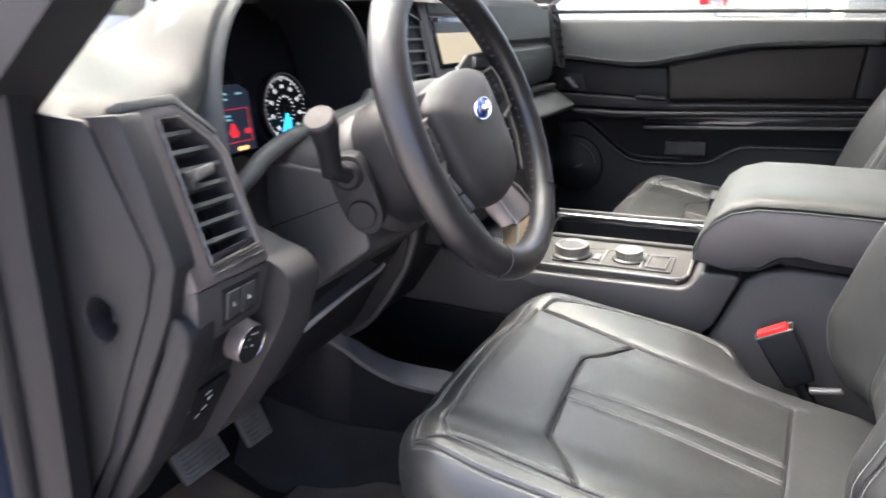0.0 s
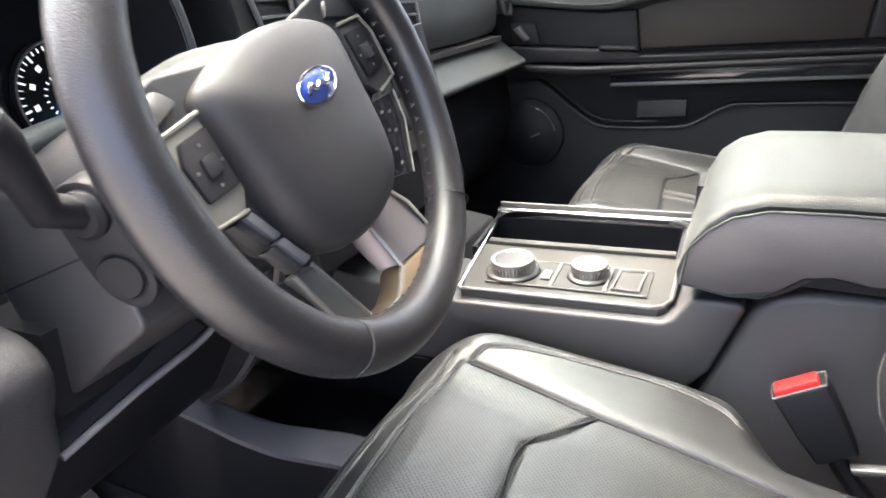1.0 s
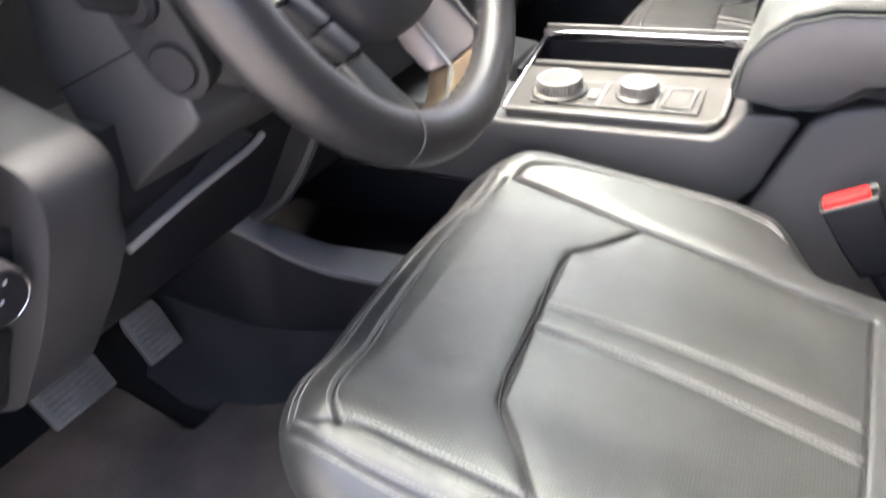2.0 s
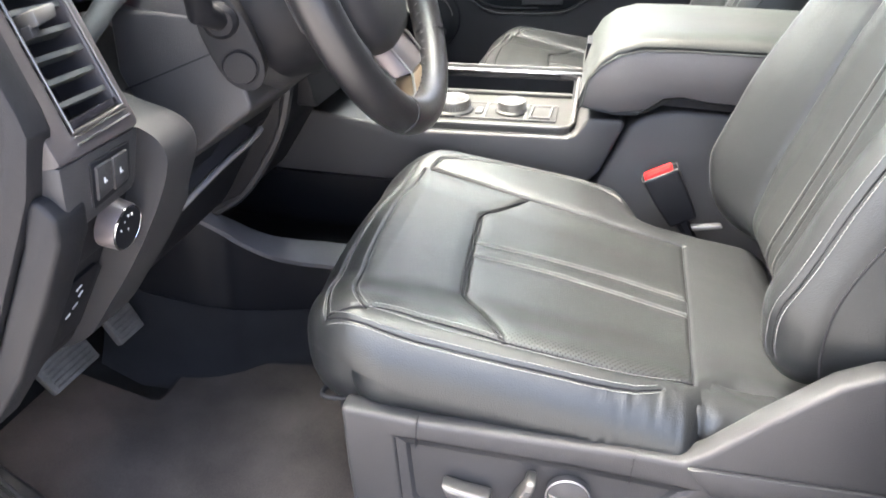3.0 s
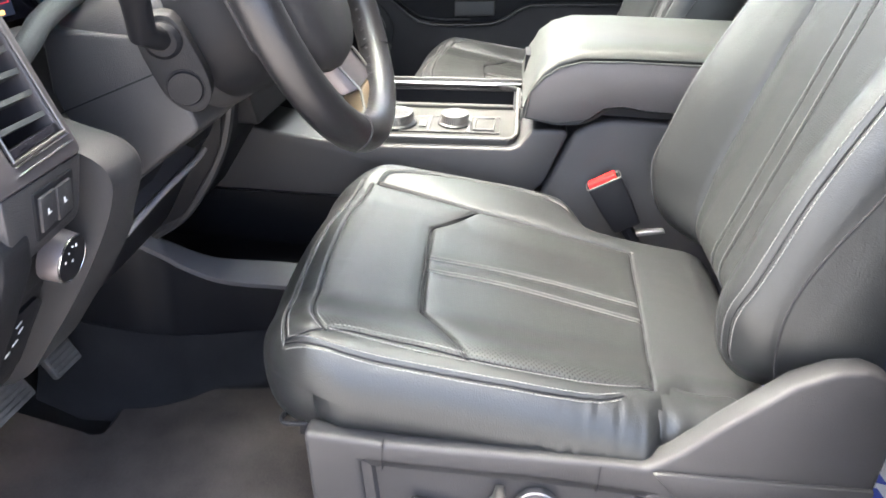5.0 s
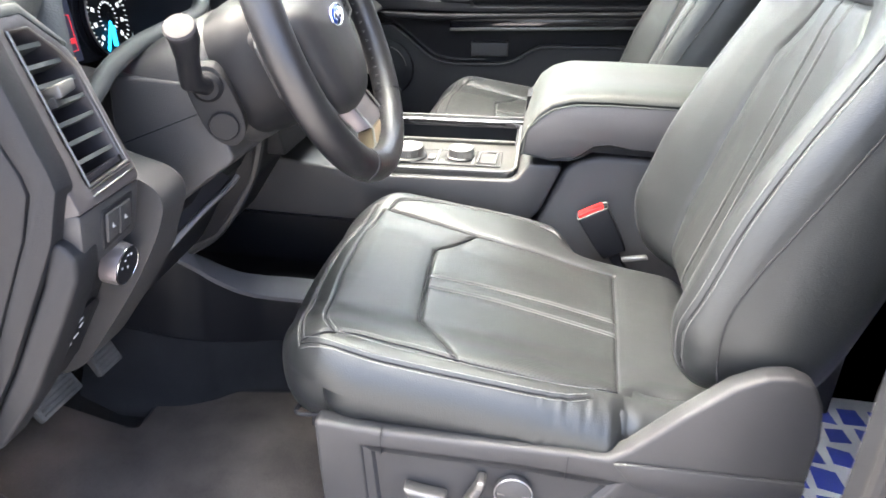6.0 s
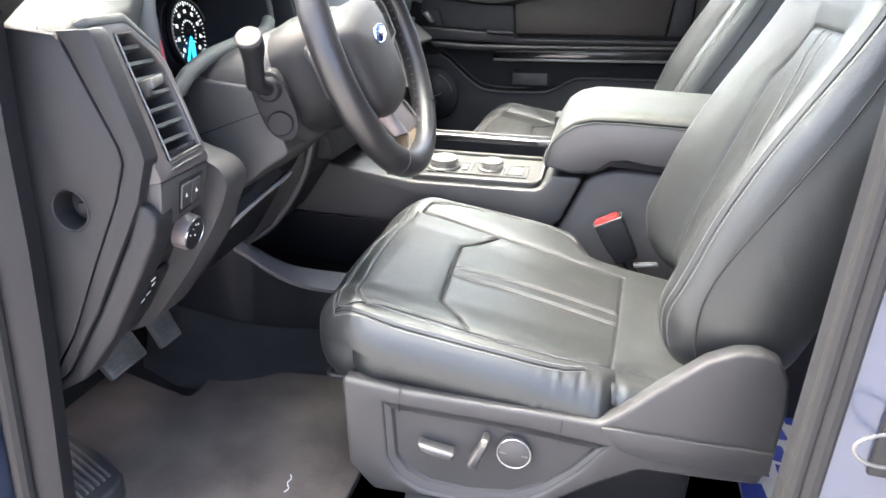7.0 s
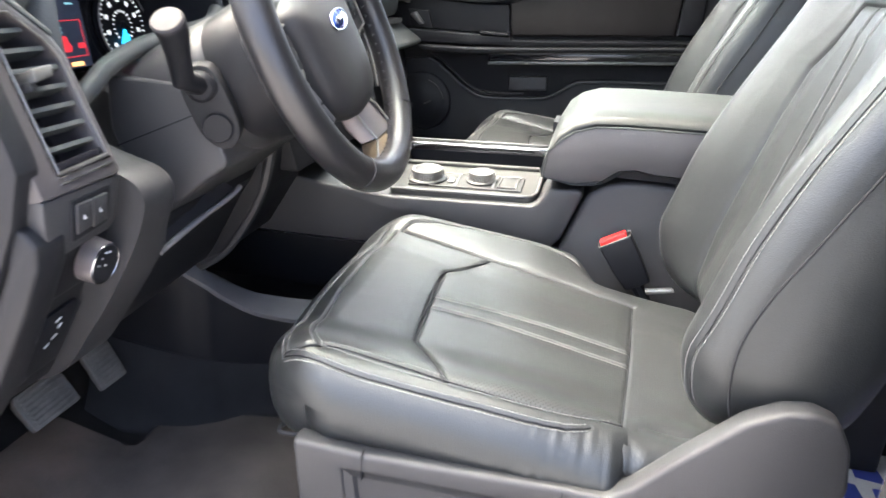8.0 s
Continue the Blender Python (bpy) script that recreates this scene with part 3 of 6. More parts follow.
FAR_IN = [(-0.130, 0.173), (-0.045, 0.155), (0.015, 0.142), (0.10, 0.128), (0.18, 0.116), (0.228, 0.110)]
REAR = [(0.228, 0.110), (0.219, -0.075), (0.210, -0.204)]
FAR_OUT = [(-0.130, 0.178), (-0.119, 0.197), (-0.085, 0.208), (-0.02, 0.213), (0.08, 0.211), (0.145, 0.198)]
CHAN_A, CHAN_B = [(-0.040, -0.012), (0.041, -0.010), (0.124, -0.017), (0.219, -0.033)], [(-0.038, -0.044), (0.042, -0.043), (0.110, -0.051), (0.218, -0.069)]
DEEP = [HEX_FRONT, FAR_IN]
FINE = [CHAN_A, CHAN_B, FRONT_IN, FRONT_OUT, FAR_OUT]
SOFT = [NEAR_OUT, PANEL_EDGE, CORNER, INSERT_EDGE, REAR]


def cushion_face(a, b):
    z = 0.3465 - 0.118 * (a + 0.14)
    foot = 0.152 - 0.2 * (np.clip(a, -0.16, 0.2) + 0.13)
    side = np.where(b > 0, step(0.0, 1.0, 0.25 + 0.75 * np.clip((b - foot) / (0.245 - foot), -0.333, 1)), step(0.12, 0.205, -b)) * (1 - 0.55 * step(0.06, 0.26, a)) * np.where(b > 0, 1.6, 0.8)
    dip = np.where(b > 0, 0.035, 0.0) * step(0.13, 0.2, a) * step(0.15, 0.22, b)
    crown = 0.006 * np.cos(np.clip(b / 0.2, -1, 1) * np.pi / 2) * step(-0.17, -0.05, a)
    puff = 0.0026 * np.sin(np.pi / 2 * np.clip(to_segments(a, b, [HEX_FRONT, FAR_IN, REAR, CHAN_A, CHAN_B, PANEL_EDGE, INSERT_EDGE]) / 0.022, 0, 1))
    crease = (0.0004 * np.sin(a * 330 + 60 * b) + 0.0002 * np.sin(a * 560 - 60 * b)) * step(0.09, 0.15, a) * (1 - step(0.19, 0.22, a)) * step(0.205, 0.24, -b)
    return z + 0.022 * side - dip + crown + puff + crease - 0.35 * np.maximum(0, -0.13 - a) ** 1.2


def cushion_front(b):
    """The plan line of the cushion's nose, rounded at both corners."""
    return -0.213 + 0.36 * (b - 0.04) ** 2 + 7.0 * np.maximum(0, b - 0.155) ** 2 + 3.8 * np.maximum(0, -b - 0.16) ** 2


def seat_back_x(z):
    return 0.300 + 0.29 * (z - 0.324)


def back_face(a, b):
    wing = 0.072 * step(0.085, 0.205, np.abs(b)) * (0.55 + 0.45 * step(0.33, 0.43, a)) * (1 - 0.62 * step(0.5, 0.8, a))
    puff = 0.004 * np.clip(to_segments(a, b, BACK_LINES) / 0.03, 0, 1)
    return -(seat_back_x(a) - wing) + puff


BACK_LINES = [[(0.33, 0.112), (0.45, 0.12), (0.60, 0.119), (0.66, 0.116)], [(0.33, -0.112), (0.45, -0.12), (0.60, -0.119), (0.66, -0.116)], [(0.66, 0.116), (0.735, 0.068), (0.735, -0.068), (0.66, -0.116)]]
BACK_CHAN = [[(0.33, 0.018), (0.733, 0.018)], [(0.33, -0.018), (0.733, -0.018)]]
BACK_EDGE = [[(0.36, s * k * 0.205), (0.44, s * k * 0.218), (0.56, s * k * 0.218), (0.72, s * k * 0.212), (0.9, s * k * 0.20)] for s, k in ((-1, 1.0), (1, 0.965))]
INSERT_BACK = [(0.325, -0.112), (0.45, -0.12), (0.60, -0.119), (0.66, -0.116), (0.735, -0.068), (0.735, 0.068), (0.66, 0.116), (0.60, 0.119), (0.45, 0.12), (0.325, 0.112)]
PERF_AREA = FRONT_IN[::-1] + FAR_IN[1:] + REAR[1:] + INSERT_EDGE[::-1][1:] + PANEL_EDGE[::-1][1:]


def build_seat():
    seat = thing("front_seat", (0.05, 0.0, 0.0), "black leather powered front seat with perforated inserts and pale stitching", "car seat", "front seats")
    cushion = Pad(cushion_front, 0.36, lambda a: 0.262 - 0.045 * step(0.19, 0.26, a) + 0 * a, cushion_face, 0.058,
                  lambda a, b: 0.255 - 0.02 * (1 - step(-0.18, -0.06, a)), FINE, lambda a, b, h: (a, b - 0.012 * step(0.15, 0.255, b) - 0.03 * step(0.1, 0.2, b) * step(0.12, 0.19, a), h), DEEP, SOFT, tuck=1.8,
                  gather=lambda a, b: (0.0022 * math.sin(a * 250 + 9 * math.sin(a * 41)) + 0.0016 * math.sin(a * 410 + 2.0)) * float(step(0.05, 0.16, a)) if b < 0 else 0.0)
    cushion.build(seat, [("seat_cushion", LEATHER, "smooth black leather bolsters", None), ("seat_insert", PERF, "perforated black leather insert", lambda a, b: inside(a, b, PERF_AREA))], 340, 340)
    rows = []
    for line in (FRONT_IN, FRONT_OUT, NEAR_OUT, FAR_OUT):
        rows += [offset(line, 0.0036), offset(line, -0.0036)]
    rows += [offset(NEAR_IN, 0.003), offset(PANEL_EDGE, 0.004), offset(CHAN_A, 0.0034), offset(CHAN_A, -0.0034), offset(CHAN_B, 0.0034), offset(CHAN_B, -0.0034)]
    cushion.stitches(seat, rows)
    cushion.seams(seat, DEEP, 0.0016)
    cushion.seams(seat, FINE, 0.0009)
    cushion.seams(seat, SOFT, 0.0009, 0.0004)
    back = Pad(lambda b: 0.322 + 0.6 * np.asarray(b) ** 2 * 0, 0.93, lambda a: 0.238 - 0.03 * step(0.6, 0.93, a) - 0.012 * (1 - step(0.32, 0.42, a)), back_face, 0.055,
               lambda a, b: -(seat_back_x(a) + 0.10), BACK_CHAN + BACK_EDGE, lambda a, b, h: (-h, b, a), BACK_LINES, swell=0.013)
    back.build(seat, [("backrest", LEATHER, "smooth black leather backrest wings", None), ("backrest_insert", PERF, "perforated black leather back panel", lambda a, b: inside(a, b, INSERT_BACK))], 230, 200)
    rows = [offset(e, s) for e in BACK_EDGE for s in (0.0045, -0.0045)] + [offset(c, s) for c in BACK_CHAN for s in (0.004,)]
    back.stitches(seat, rows, name="back_stitching")
    back.seams(seat, BACK_CHAN + BACK_EDGE, 0.0009)
    for s in (-1, 1):
        seam = smooth_path([(0.318, s * 0.2380, 0.335), (0.300, s * 0.2450, 0.375), (0.294, s * 0.2490, 0.42), (0.299, s * 0.2495, 0.458), (0.315, s * 0.2502, 0.50), (0.34, s * 0.2502, 0.548), (0.40, s * 0.2480, 0.665), (0.45, s * 0.239, 0.78)], 6)
        part("side_seam", tube(seam, 0.0013, 8), BLACK, seat, "dark piping")
    # soft gusset that fills the bite line beside the hinge cover
    rows = []
    for a in np.linspace(0.190, 0.330, 30):
        fold = 0.0022 * math.sin(a * 210 + 3 * math.sin(a * 60)) * float(step(0.17, 0.20, a) * (1 - step(0.27, 0.32, a)))
        top = 0.316 - 0.10 * (a - 0.165)
        rows.append([(a, -0.170, top - 0.012), (a, -0.195, top + 0.001 + fold), (a, -0.215, top + 0.000 - fold), (a, -0.232, top - 0.008 + fold), (a, -0.242 - fold, top - 0.024), (a, -0.245, top - 0.045), (a, -0.240, 0.235)])
    part("side_gusset", loft(rows), LEATHER, seat, "folded leather gusset at the cushion's rear corner", 60)
    # lower frame and trim
    part("seat_frame", bevelled(box(-0.09, 0.34, -0.20, 0.16, 0.05, 0.262), 0.02, 2), BLACK, seat, "black seat frame")
    part("lower_nose", box(-0.155, -0.06, -0.19, 0.2, 0.20, 0.262, 0.02, 3), BLACK, seat)
    for s in (-1, 1):
        part("seat_rail", box(-0.06, 0.40, s * 0.14 - 0.02, s * 0.14 + 0.02, 0.0, 0.055, 0.004), STEEL, seat, "steel floor rail")
    part("tow_loop", tube(smooth_path([(-0.14, -0.2, 0.250), (-0.162, -0.215, 0.248), (-0.160, -0.228, 0.246), (-0.135, -0.226, 0.246)], 5), 0.0028, 10), BLACK, seat)
    outline = [(-0.128, 0.273), (-0.05, 0.269), (0.155, 0.273), (0.202, 0.272), (0.222, 0.288), (0.262, 0.332), (0.31, 0.380), (0.340, 0.397), (0.366, 0.401), (0.388, 0.393), (0.402, 0.368), (0.408, 0.33), (0.407, 0.262), (0.398, 0.225), (0.26, 0.215), (0.215, 0.185), (0.165, 0.145), (0.12, 0.118), (0.05, 0.107), (-0.02, 0.108), (-0.08, 0.105), (-0.115, 0.14), (-0.122, 0.2)]
    recess = [(-0.062, 0.236), (0.10, 0.236), (0.205, 0.232), (0.178, 0.195), (0.142, 0.160), (0.105, 0.137), (0.05, 0.128), (-0.006, 0.130), (-0.036, 0.143), (-0.053, 0.165)]
    wide = [(0.068 + (x - 0.068) * 1.075, 0.186 + (z - 0.186) * 1.17) for x, z in recess]
    shield_bm = prism(outline, along_y, -0.245, -0.272, 0.006, 3, holes=[wide])
    part("side_shield", shield_bm, GREY, seat, "grey moulded side shield")
    inner = [(0.068 + (x - 0.068) * 0.975, 0.186 + (z - 0.186) * 0.95) for x, z in recess]
    rows = [[(x, y, z) for x, z in ln] for ln, y in ((wide, -0.2688), (recess, -0.2655), (inner, -0.2605))]
    well = loft(rows, close=True)
    well.faces.new([v for v in well.verts][-len(inner):])
    part("control_panel", well, GREY, seat, "recessed grey control panel", 30)
    for x in (-0.05, 0.158):
        part("shield_joint", box(x - 0.0006, x + 0.0006, -0.2725, -0.262, 0.237, 0.270, 0.0), BLACK, seat)
    rail = prism([(0.205, 0.270), (0.225, 0.272), (0.405, 0.276), (0.405, 0.244), (0.26, 0.236), (0.23, 0.243)], along_y, -0.270, -0.277, 0.003, 2)
    part("shield_rib", rail, GREY, seat)
    # switches
    slide = part("slide_switch", prism([(-0.022, 0.201), (0.002, 0.197), (0.030, 0.194), (0.026, 0.180), (0.0, 0.181), (-0.014, 0.184)], along_y, -0.262, -0.282, 0.004, 3), SATIN, seat, "satin metal seat slide switch")
    lever = part("recline_lever", prism([(0.062, 0.226), (0.072, 0.226), (0.070, 0.214), (0.060, 0.180), (0.054, 0.176), (0.046, 0.183), (0.052, 0.198), (0.060, 0.214)], along_y, -0.262, -0.284, 0.003, 3), SATIN, seat, "satin metal recline lever")
    part("switch_face", prism([(-0.016, 0.1965), (0.0, 0.1940), (0.0265, 0.1910), (0.0238, 0.1835), (0.0, 0.1840), (-0.011, 0.1868)], along_y, -0.2800, -0.2828, 0.001, 2), PLASTIC, slide, "dark inset")
    part("switch_face", prism([(0.0625, 0.2155), (0.0682, 0.2155), (0.0670, 0.2085), (0.0582, 0.1830), (0.0540, 0.1805), (0.0500, 0.1845), (0.0562, 0.1990)], along_y, -0.2820, -0.2848, 0.001, 2), PLASTIC, lever, "dark inset")
    part("lumbar_pad", turned([(0.0, 0.0), (0.0215, 0.0), (0.0215, 0.006), (0.02, 0.009), (0.012, 0.011), (0.0, 0.0115)], (0.104, -0.262, 0.205), (0, -1, 0), 36), PLASTIC, seat, "round dark lumbar switch")
    part("lumbar_ring", tube([(0.104 + 0.0215 * math.cos(a), -0.271, 0.205 + 0.0215 * math.sin(a)) for a in np.linspace(0, 2 * np.pi, 36, False)], 0.0009, 6, closed=True), STEEL, seat, "thin bright ring")
    for dx in (-0.014, 0.014):
        part("lumbar_mark", box(0.104 + dx - 0.004, 0.104 + dx + 0.004, -0.2735, -0.271, 0.2045, 0.2055), SPOKE, seat)
    return seat


front_seat = build_seat()
copy_thing(front_seat, Matrix.Translation((0.075, 0.916, 0.016)))
settle(front_seat, -0.005, 0.041, -0.015)


def build_buckle(name, base):
    buckle = thing(name, base, "dark belt buckle with a red release button beside the seat", "belt buckle")
    o, up_, wide = Vector((0.186, 0.287, 0.345)), Vector((-0.5, 0, 0.866)), Vector((0.866, 0, 0.5))

    def at(u, v, d):
        return tuple(o + u * wide + v * up_ + Vector((0, d, 0)))

    part("housing", prism([(-0.026, -0.004), (0.026, -0.004), (0.026, -0.05), (0.024, -0.086), (-0.016, -0.086), (-0.022, -0.05)], at, -0.014, 0.014, 0.004, 3), BLACK, buckle)
    part("release_button", prism([(-0.0225, -0.006), (0.0195, -0.006), (0.0190, 0.0025), (-0.0220, 0.0025)], at, -0.0105, 0.009, 0.002, 2), RED, buckle, "red release button")
    part("slot_rim", tube([at(u, -0.0035, d) for u, d in ((-0.0255, -0.0135), (0.0255, -0.0135), (0.0262, 0.0), (0.0255, 0.0135), (-0.0255, 0.0135), (-0.0262, 0.0))], 0.0009, 6, closed=True), SATIN, buckle, "pale rim round the slot")
    part("stalk", tube([at(0, -0.075, 0), at(0.004, -0.12, 0), at(0.02, -0.17, -0.01)], [0.011, 0.009, 0.009], 8), BLACK, buckle)
    part("anchor_strap", prism([(0.012, -0.092), (0.05, -0.105), (0.052, -0.112), (0.012, -0.10)], at, -0.02, -0.008, 0.002, 2), STEEL, buckle, "steel anchor bracket")
    return buckle


buckle = settle(build_buckle("belt_buckle", (0.24, 0.287, 0.2)), 0.001, -0.030, 0.018)

# ---- centre console ----
console = thing("centre_console", (0.0, 0.46, 0.0), "charcoal floating centre console with an open black bin underneath", "console")
side = [(-0.66, 0.282), (-0.30, 0.286), (0.0, 0.292), (0.07, 0.302), (0.100, 0.337), (0.128, 0.415), (0.12, 0.421), (0.072, 0.418), (0.056, 0.392), (0.045, 0.386), (-0.19, 0.374), (-0.32, 0.385), (-0.66, 0.44)]
part("bridge", prism(side, along_y, 0.432, 0.302, 0.010, 3), PLASTIC, console)
low_side = side[:4] + [(0.100, 0.337), (0.06, 0.337), (-0.235, 0.330), (-0.25, 0.376), (-0.32, 0.385), (-0.66, 0.44)]
part("bridge_far", prism(low_side, along_y, 0.618, 0.4325, 0.004, 2), BLACK, console, "black tray under the cup holder")
part("bridge_lip", tube([(-0.62, 0.306, 0.281), (-0.2, 0.306, 0.286), (0.02, 0.306, 0.291)], 0.0035, 8), GLOSS, console, "thin gloss lower edge")
part("bin_back", box(-0.62, 0.12, 0.42, 0.60, -0.01, 0.30, 0.01), BLACK, console, "black open bin")
part("bin_floor", box(-0.60, 0.12, 0.25, 0.45, 0.09, 0.135, 0.008), BLACK, console)
path = smooth_path([(0.13, 0.222, 0.168), (-0.1, 0.222, 0.169), (-0.30, 0.222, 0.170), (-0.352, 0.213, 0.174), (-0.392, 0.186, 0.194), (-0.428, 0.156, 0.228), (-0.450, 0.136, 0.256), (-0.50, 0.115, 0.292), (-0.64, 0.105, 0.35)], 6)


def along_path(profile):
    out = []
    for i, q in enumerate(path):
        t = path[min(i + 1, len(path) - 1)] - path[max(i - 1, 0)]
        t = t / np.linalg.norm(t[:2])
        n = np.array([t[1], -t[0]])  # away from the driver's feet
        n = n if n[1] > 0 else -n
        x, y, z = q
        out.append([(x + n[0] * d, y + n[1] * d, max(k * z + e, -0.012)) for d, k, e in profile])
    return loft(out, caps=True, close=True)


# shade on the upright side is put into its black colour
part("lower_wall", along_path([(0.008, 0.36, 0), (0.001, 1, -0.022), (0.002, 1, -0.012), (0.03, 1, -0.012), (0.03, 0.36, 0)]), BLACK, console, "plastic tunnel side, blackened as if in shade", 24)
part("tunnel_carpet", along_path([(0.004, 0.40, 0), (-0.018, 0.14, 0), (-0.050, 0, -0.011), (0.03, 0, -0.011), (0.03, 0.40, 0)]), CARPET, console, "black carpet on the tunnel", 40)
# ledge paler than the wall: light from above is put into its colour
part("wall_ledge", along_path([(-0.004, 1, -0.016), (-0.006, 1, -0.008), (0.000, 1, -0.001), (0.024, 1, 0.013), (0.030, 1, 0.015), (0.036, 1, 0.012), (0.038, 1, -0.02), (0.0, 1, -0.018)]), FOOTTRIM, console, "charcoal ledge along the console, paled as if lit from above", 40)
part("bin_lining", box(-0.40, 0.12, 0.262, 0.31, 0.02, 0.165, 0.006), BLACK, console)
rear = [(0.133, 0.415), (0.104, 0.337), (0.075, 0.27), (0.06, 0.15), (0.06, -0.01), (0.66, -0.01), (0.66, 0.44), (0.25, 0.442), (0.19, 0.441), (0.155, 0.432)]
part("storage_box", prism(rear, along_y, 0.62, 0.305, 0.010, 3), PLASTIC, console, "charcoal storage box under the armrest")
lid = thing("armrest_lid", (0.3, 0.46, 0.43), "padded grey armrest lid closed on the centre console", "armrest")
prof = [(0.060, 0.428), (0.058, 0.442), (0.066, 0.470), (0.082, 0.492), (0.103, 0.509), (0.135, 0.520), (0.20, 0.5235), (0.40, 0.527), (0.66, 0.530), (0.66, 0.45), (0.40, 0.449), (0.235, 0.449), (0.20, 0.4535), (0.176, 0.449), (0.155, 0.432), (0.14, 0.423), (0.11, 0.421)]
rows = []
for y, k, sc in ((0.305, 0.0, 0.94), (0.301, 0.0, 1.0), (0.303, 0.25, 1.0), (0.312, 0.55, 1.0), (0.335, 0.85, 1.0), (0.38, 1.0, 1.0), (0.46, 1.1, 1.0), (0.54, 1.0, 1.0), (0.59, 0.8, 1.0), (0.612, 0.4, 1.0), (0.618, 0.0, 0.96)):
    rows.append([(0.36 + (x - 0.36) * sc, y, 0.475 + (z - 0.475) * sc + (0.020 * k if 3 <= i <= 8 else 0.006 * k if i == 2 else 0)) for i, (x, z) in enumerate(prof)])
part("lid_pad", loft(rows, close=True, caps=True), ARMREST, lid, "padded pale grey vinyl", 50)
skin = [(0.063, 0.430), (0.067, 0.468), (0.084, 0.489), (0.105, 0.505), (0.137, 0.515), (0.2, 0.5185), (0.4, 0.522), (0.66, 0.525), (0.66, 0.452), (0.4, 0.451), (0.235, 0.451), (0.2, 0.4555), (0.176, 0.451), (0.155, 0.434), (0.11, 0.424)]
part("lid_side", prism(skin, along_y, 0.3065, 0.2985, 0.002, 2), LIDSIDE, lid, "dark vinyl side of the armrest")
part("lid_piping", tube([(x, 0.2995, z) for x, z in skin[:8]], 0.0016, 8), ARMREST, lid)
part("lid_gap", box(0.16, 0.6, 0.312, 0.60, 0.438, 0.452, 0.003), BLACK, lid)
part("lid_latch_recess", box(0.060, 0.074, 0.49, 0.56, 0.438, 0.482, 0.004), BLACK, lid, "black latch recess")
part("lid_hinge_tab", box(0.066, 0.080, 0.50, 0.545, 0.425, 0.452, 0.004), PLASTIC, lid, "small grey catch")

panel = thing("control_panel", (-0.07, 0.44, 0.39), "taupe console panel with rotary knobs and an open cup holder", "control panel")
C0, CX, CY = Vector((-0.072, 0.435, 0.3985)), Vector((1, 0, 0.045)).normalized(), Vector((0.0, 1, 0.10)).normalized()
CN = CX.cross(CY)


def on_panel(u, v, d):
    return tuple(C0 + float(u) * CX + float(v) * CY + float(d) * CN)


part("tray", prism([(-0.122, -0.120), (0.108, -0.120), (0.118, -0.112), (0.122, -0.09), (0.122, 0.010), (-0.138, 0.010), (-0.13, -0.06)], on_panel, -0.012, 0.0035, 0.002), TAUPE, panel)
part("panel_frame_near", tube([on_panel(u, v, 0.004) for u, v in ((-0.128, -0.112), (-0.122, -0.118), (0.10, -0.118), (0.114, -0.112), (0.121, -0.096), (0.121, 0.122))], 0.0028, 8), SATIN, panel, "satin frame edge")
part("panel_frame_front", prism([(-0.127, -0.118), (-0.1225, -0.118), (-0.143, 0.122), (-0.149, 0.122)], on_panel, 0.0, 0.008, 0.001), CHROME, panel, "bright front frame bar")
part("chrome_rail", prism([(-0.15, 0.108), (0.128, 0.108), (0.128, 0.118), (-0.15, 0.118)], on_panel, 0.0, 0.013, 0.002), CHROME, panel, "bright chrome rail along the far edge")
part("chrome_line", prism([(-0.15, 0.126), (0.128, 0.126), (0.128, 0.130), (-0.15, 0.130)], on_panel, 0.0, 0.016, 0.001), SATIN, panel)
part("well_edge", prism([(0.1185, 0.011), (0.126, 0.011), (0.126, 0.13), (0.1185, 0.13)], on_panel, -0.012, 0.006, 0.001), PLASTIC, panel)
part("cup_well", prism([(-0.148, 0.008), (0.114, 0.008), (0.114, 0.128), (-0.15, 0.128)], on_panel, -0.056, -0.052, 0.0), BLACK, panel, "black cup holder well", 0)
for wall in ([(-0.153, 0.006), (-0.148, 0.006), (-0.148, 0.13), (-0.153, 0.13)], [(0.1135, 0.006), (0.118, 0.006), (0.118, 0.13), (0.1135, 0.13)], [(-0.15, 0.1085), (0.116, 0.1085), (0.116, 0.113), (-0.15, 0.113)], [(-0.15, 0.0045), (0.116, 0.0045), (0.116, 0.0085), (-0.15, 0.0085)]):
    part("well_side", prism(wall, on_panel, -0.055, -0.001, 0.0), BLACK, panel, "", 0)
part("well_wall", prism([(-0.13, 0.008), (0.114, 0.008), (0.114, 0.020), (-0.13, 0.020)], on_panel, 0.0, 0.009, 0.002), TAUPE, panel, "raised taupe edge of the cup holder")
plate = [(-0.112, -0.035), (0.094, -0.035), (0.094, -0.098), (-0.098, -0.098)]
part("switch_plate", prism(plate, on_panel, 0.002, 0.0055, 0.001), TAUPE, panel, "satin switch plate")
part("plate_edge", tube([on_panel(u, v, 0.0058) for u, v in plate], 0.0011, 6, closed=True), SATIN, panel, "bright plate edge")
for u in (-0.018, 0.046):
    part("plate_divider", prism([(u - 0.002, -0.036), (u + 0.002, -0.036), (u + 0.002, -0.097), (u - 0.002, -0.097)], on_panel, 0.004, 0.0075, 0.0005), SATIN, panel)


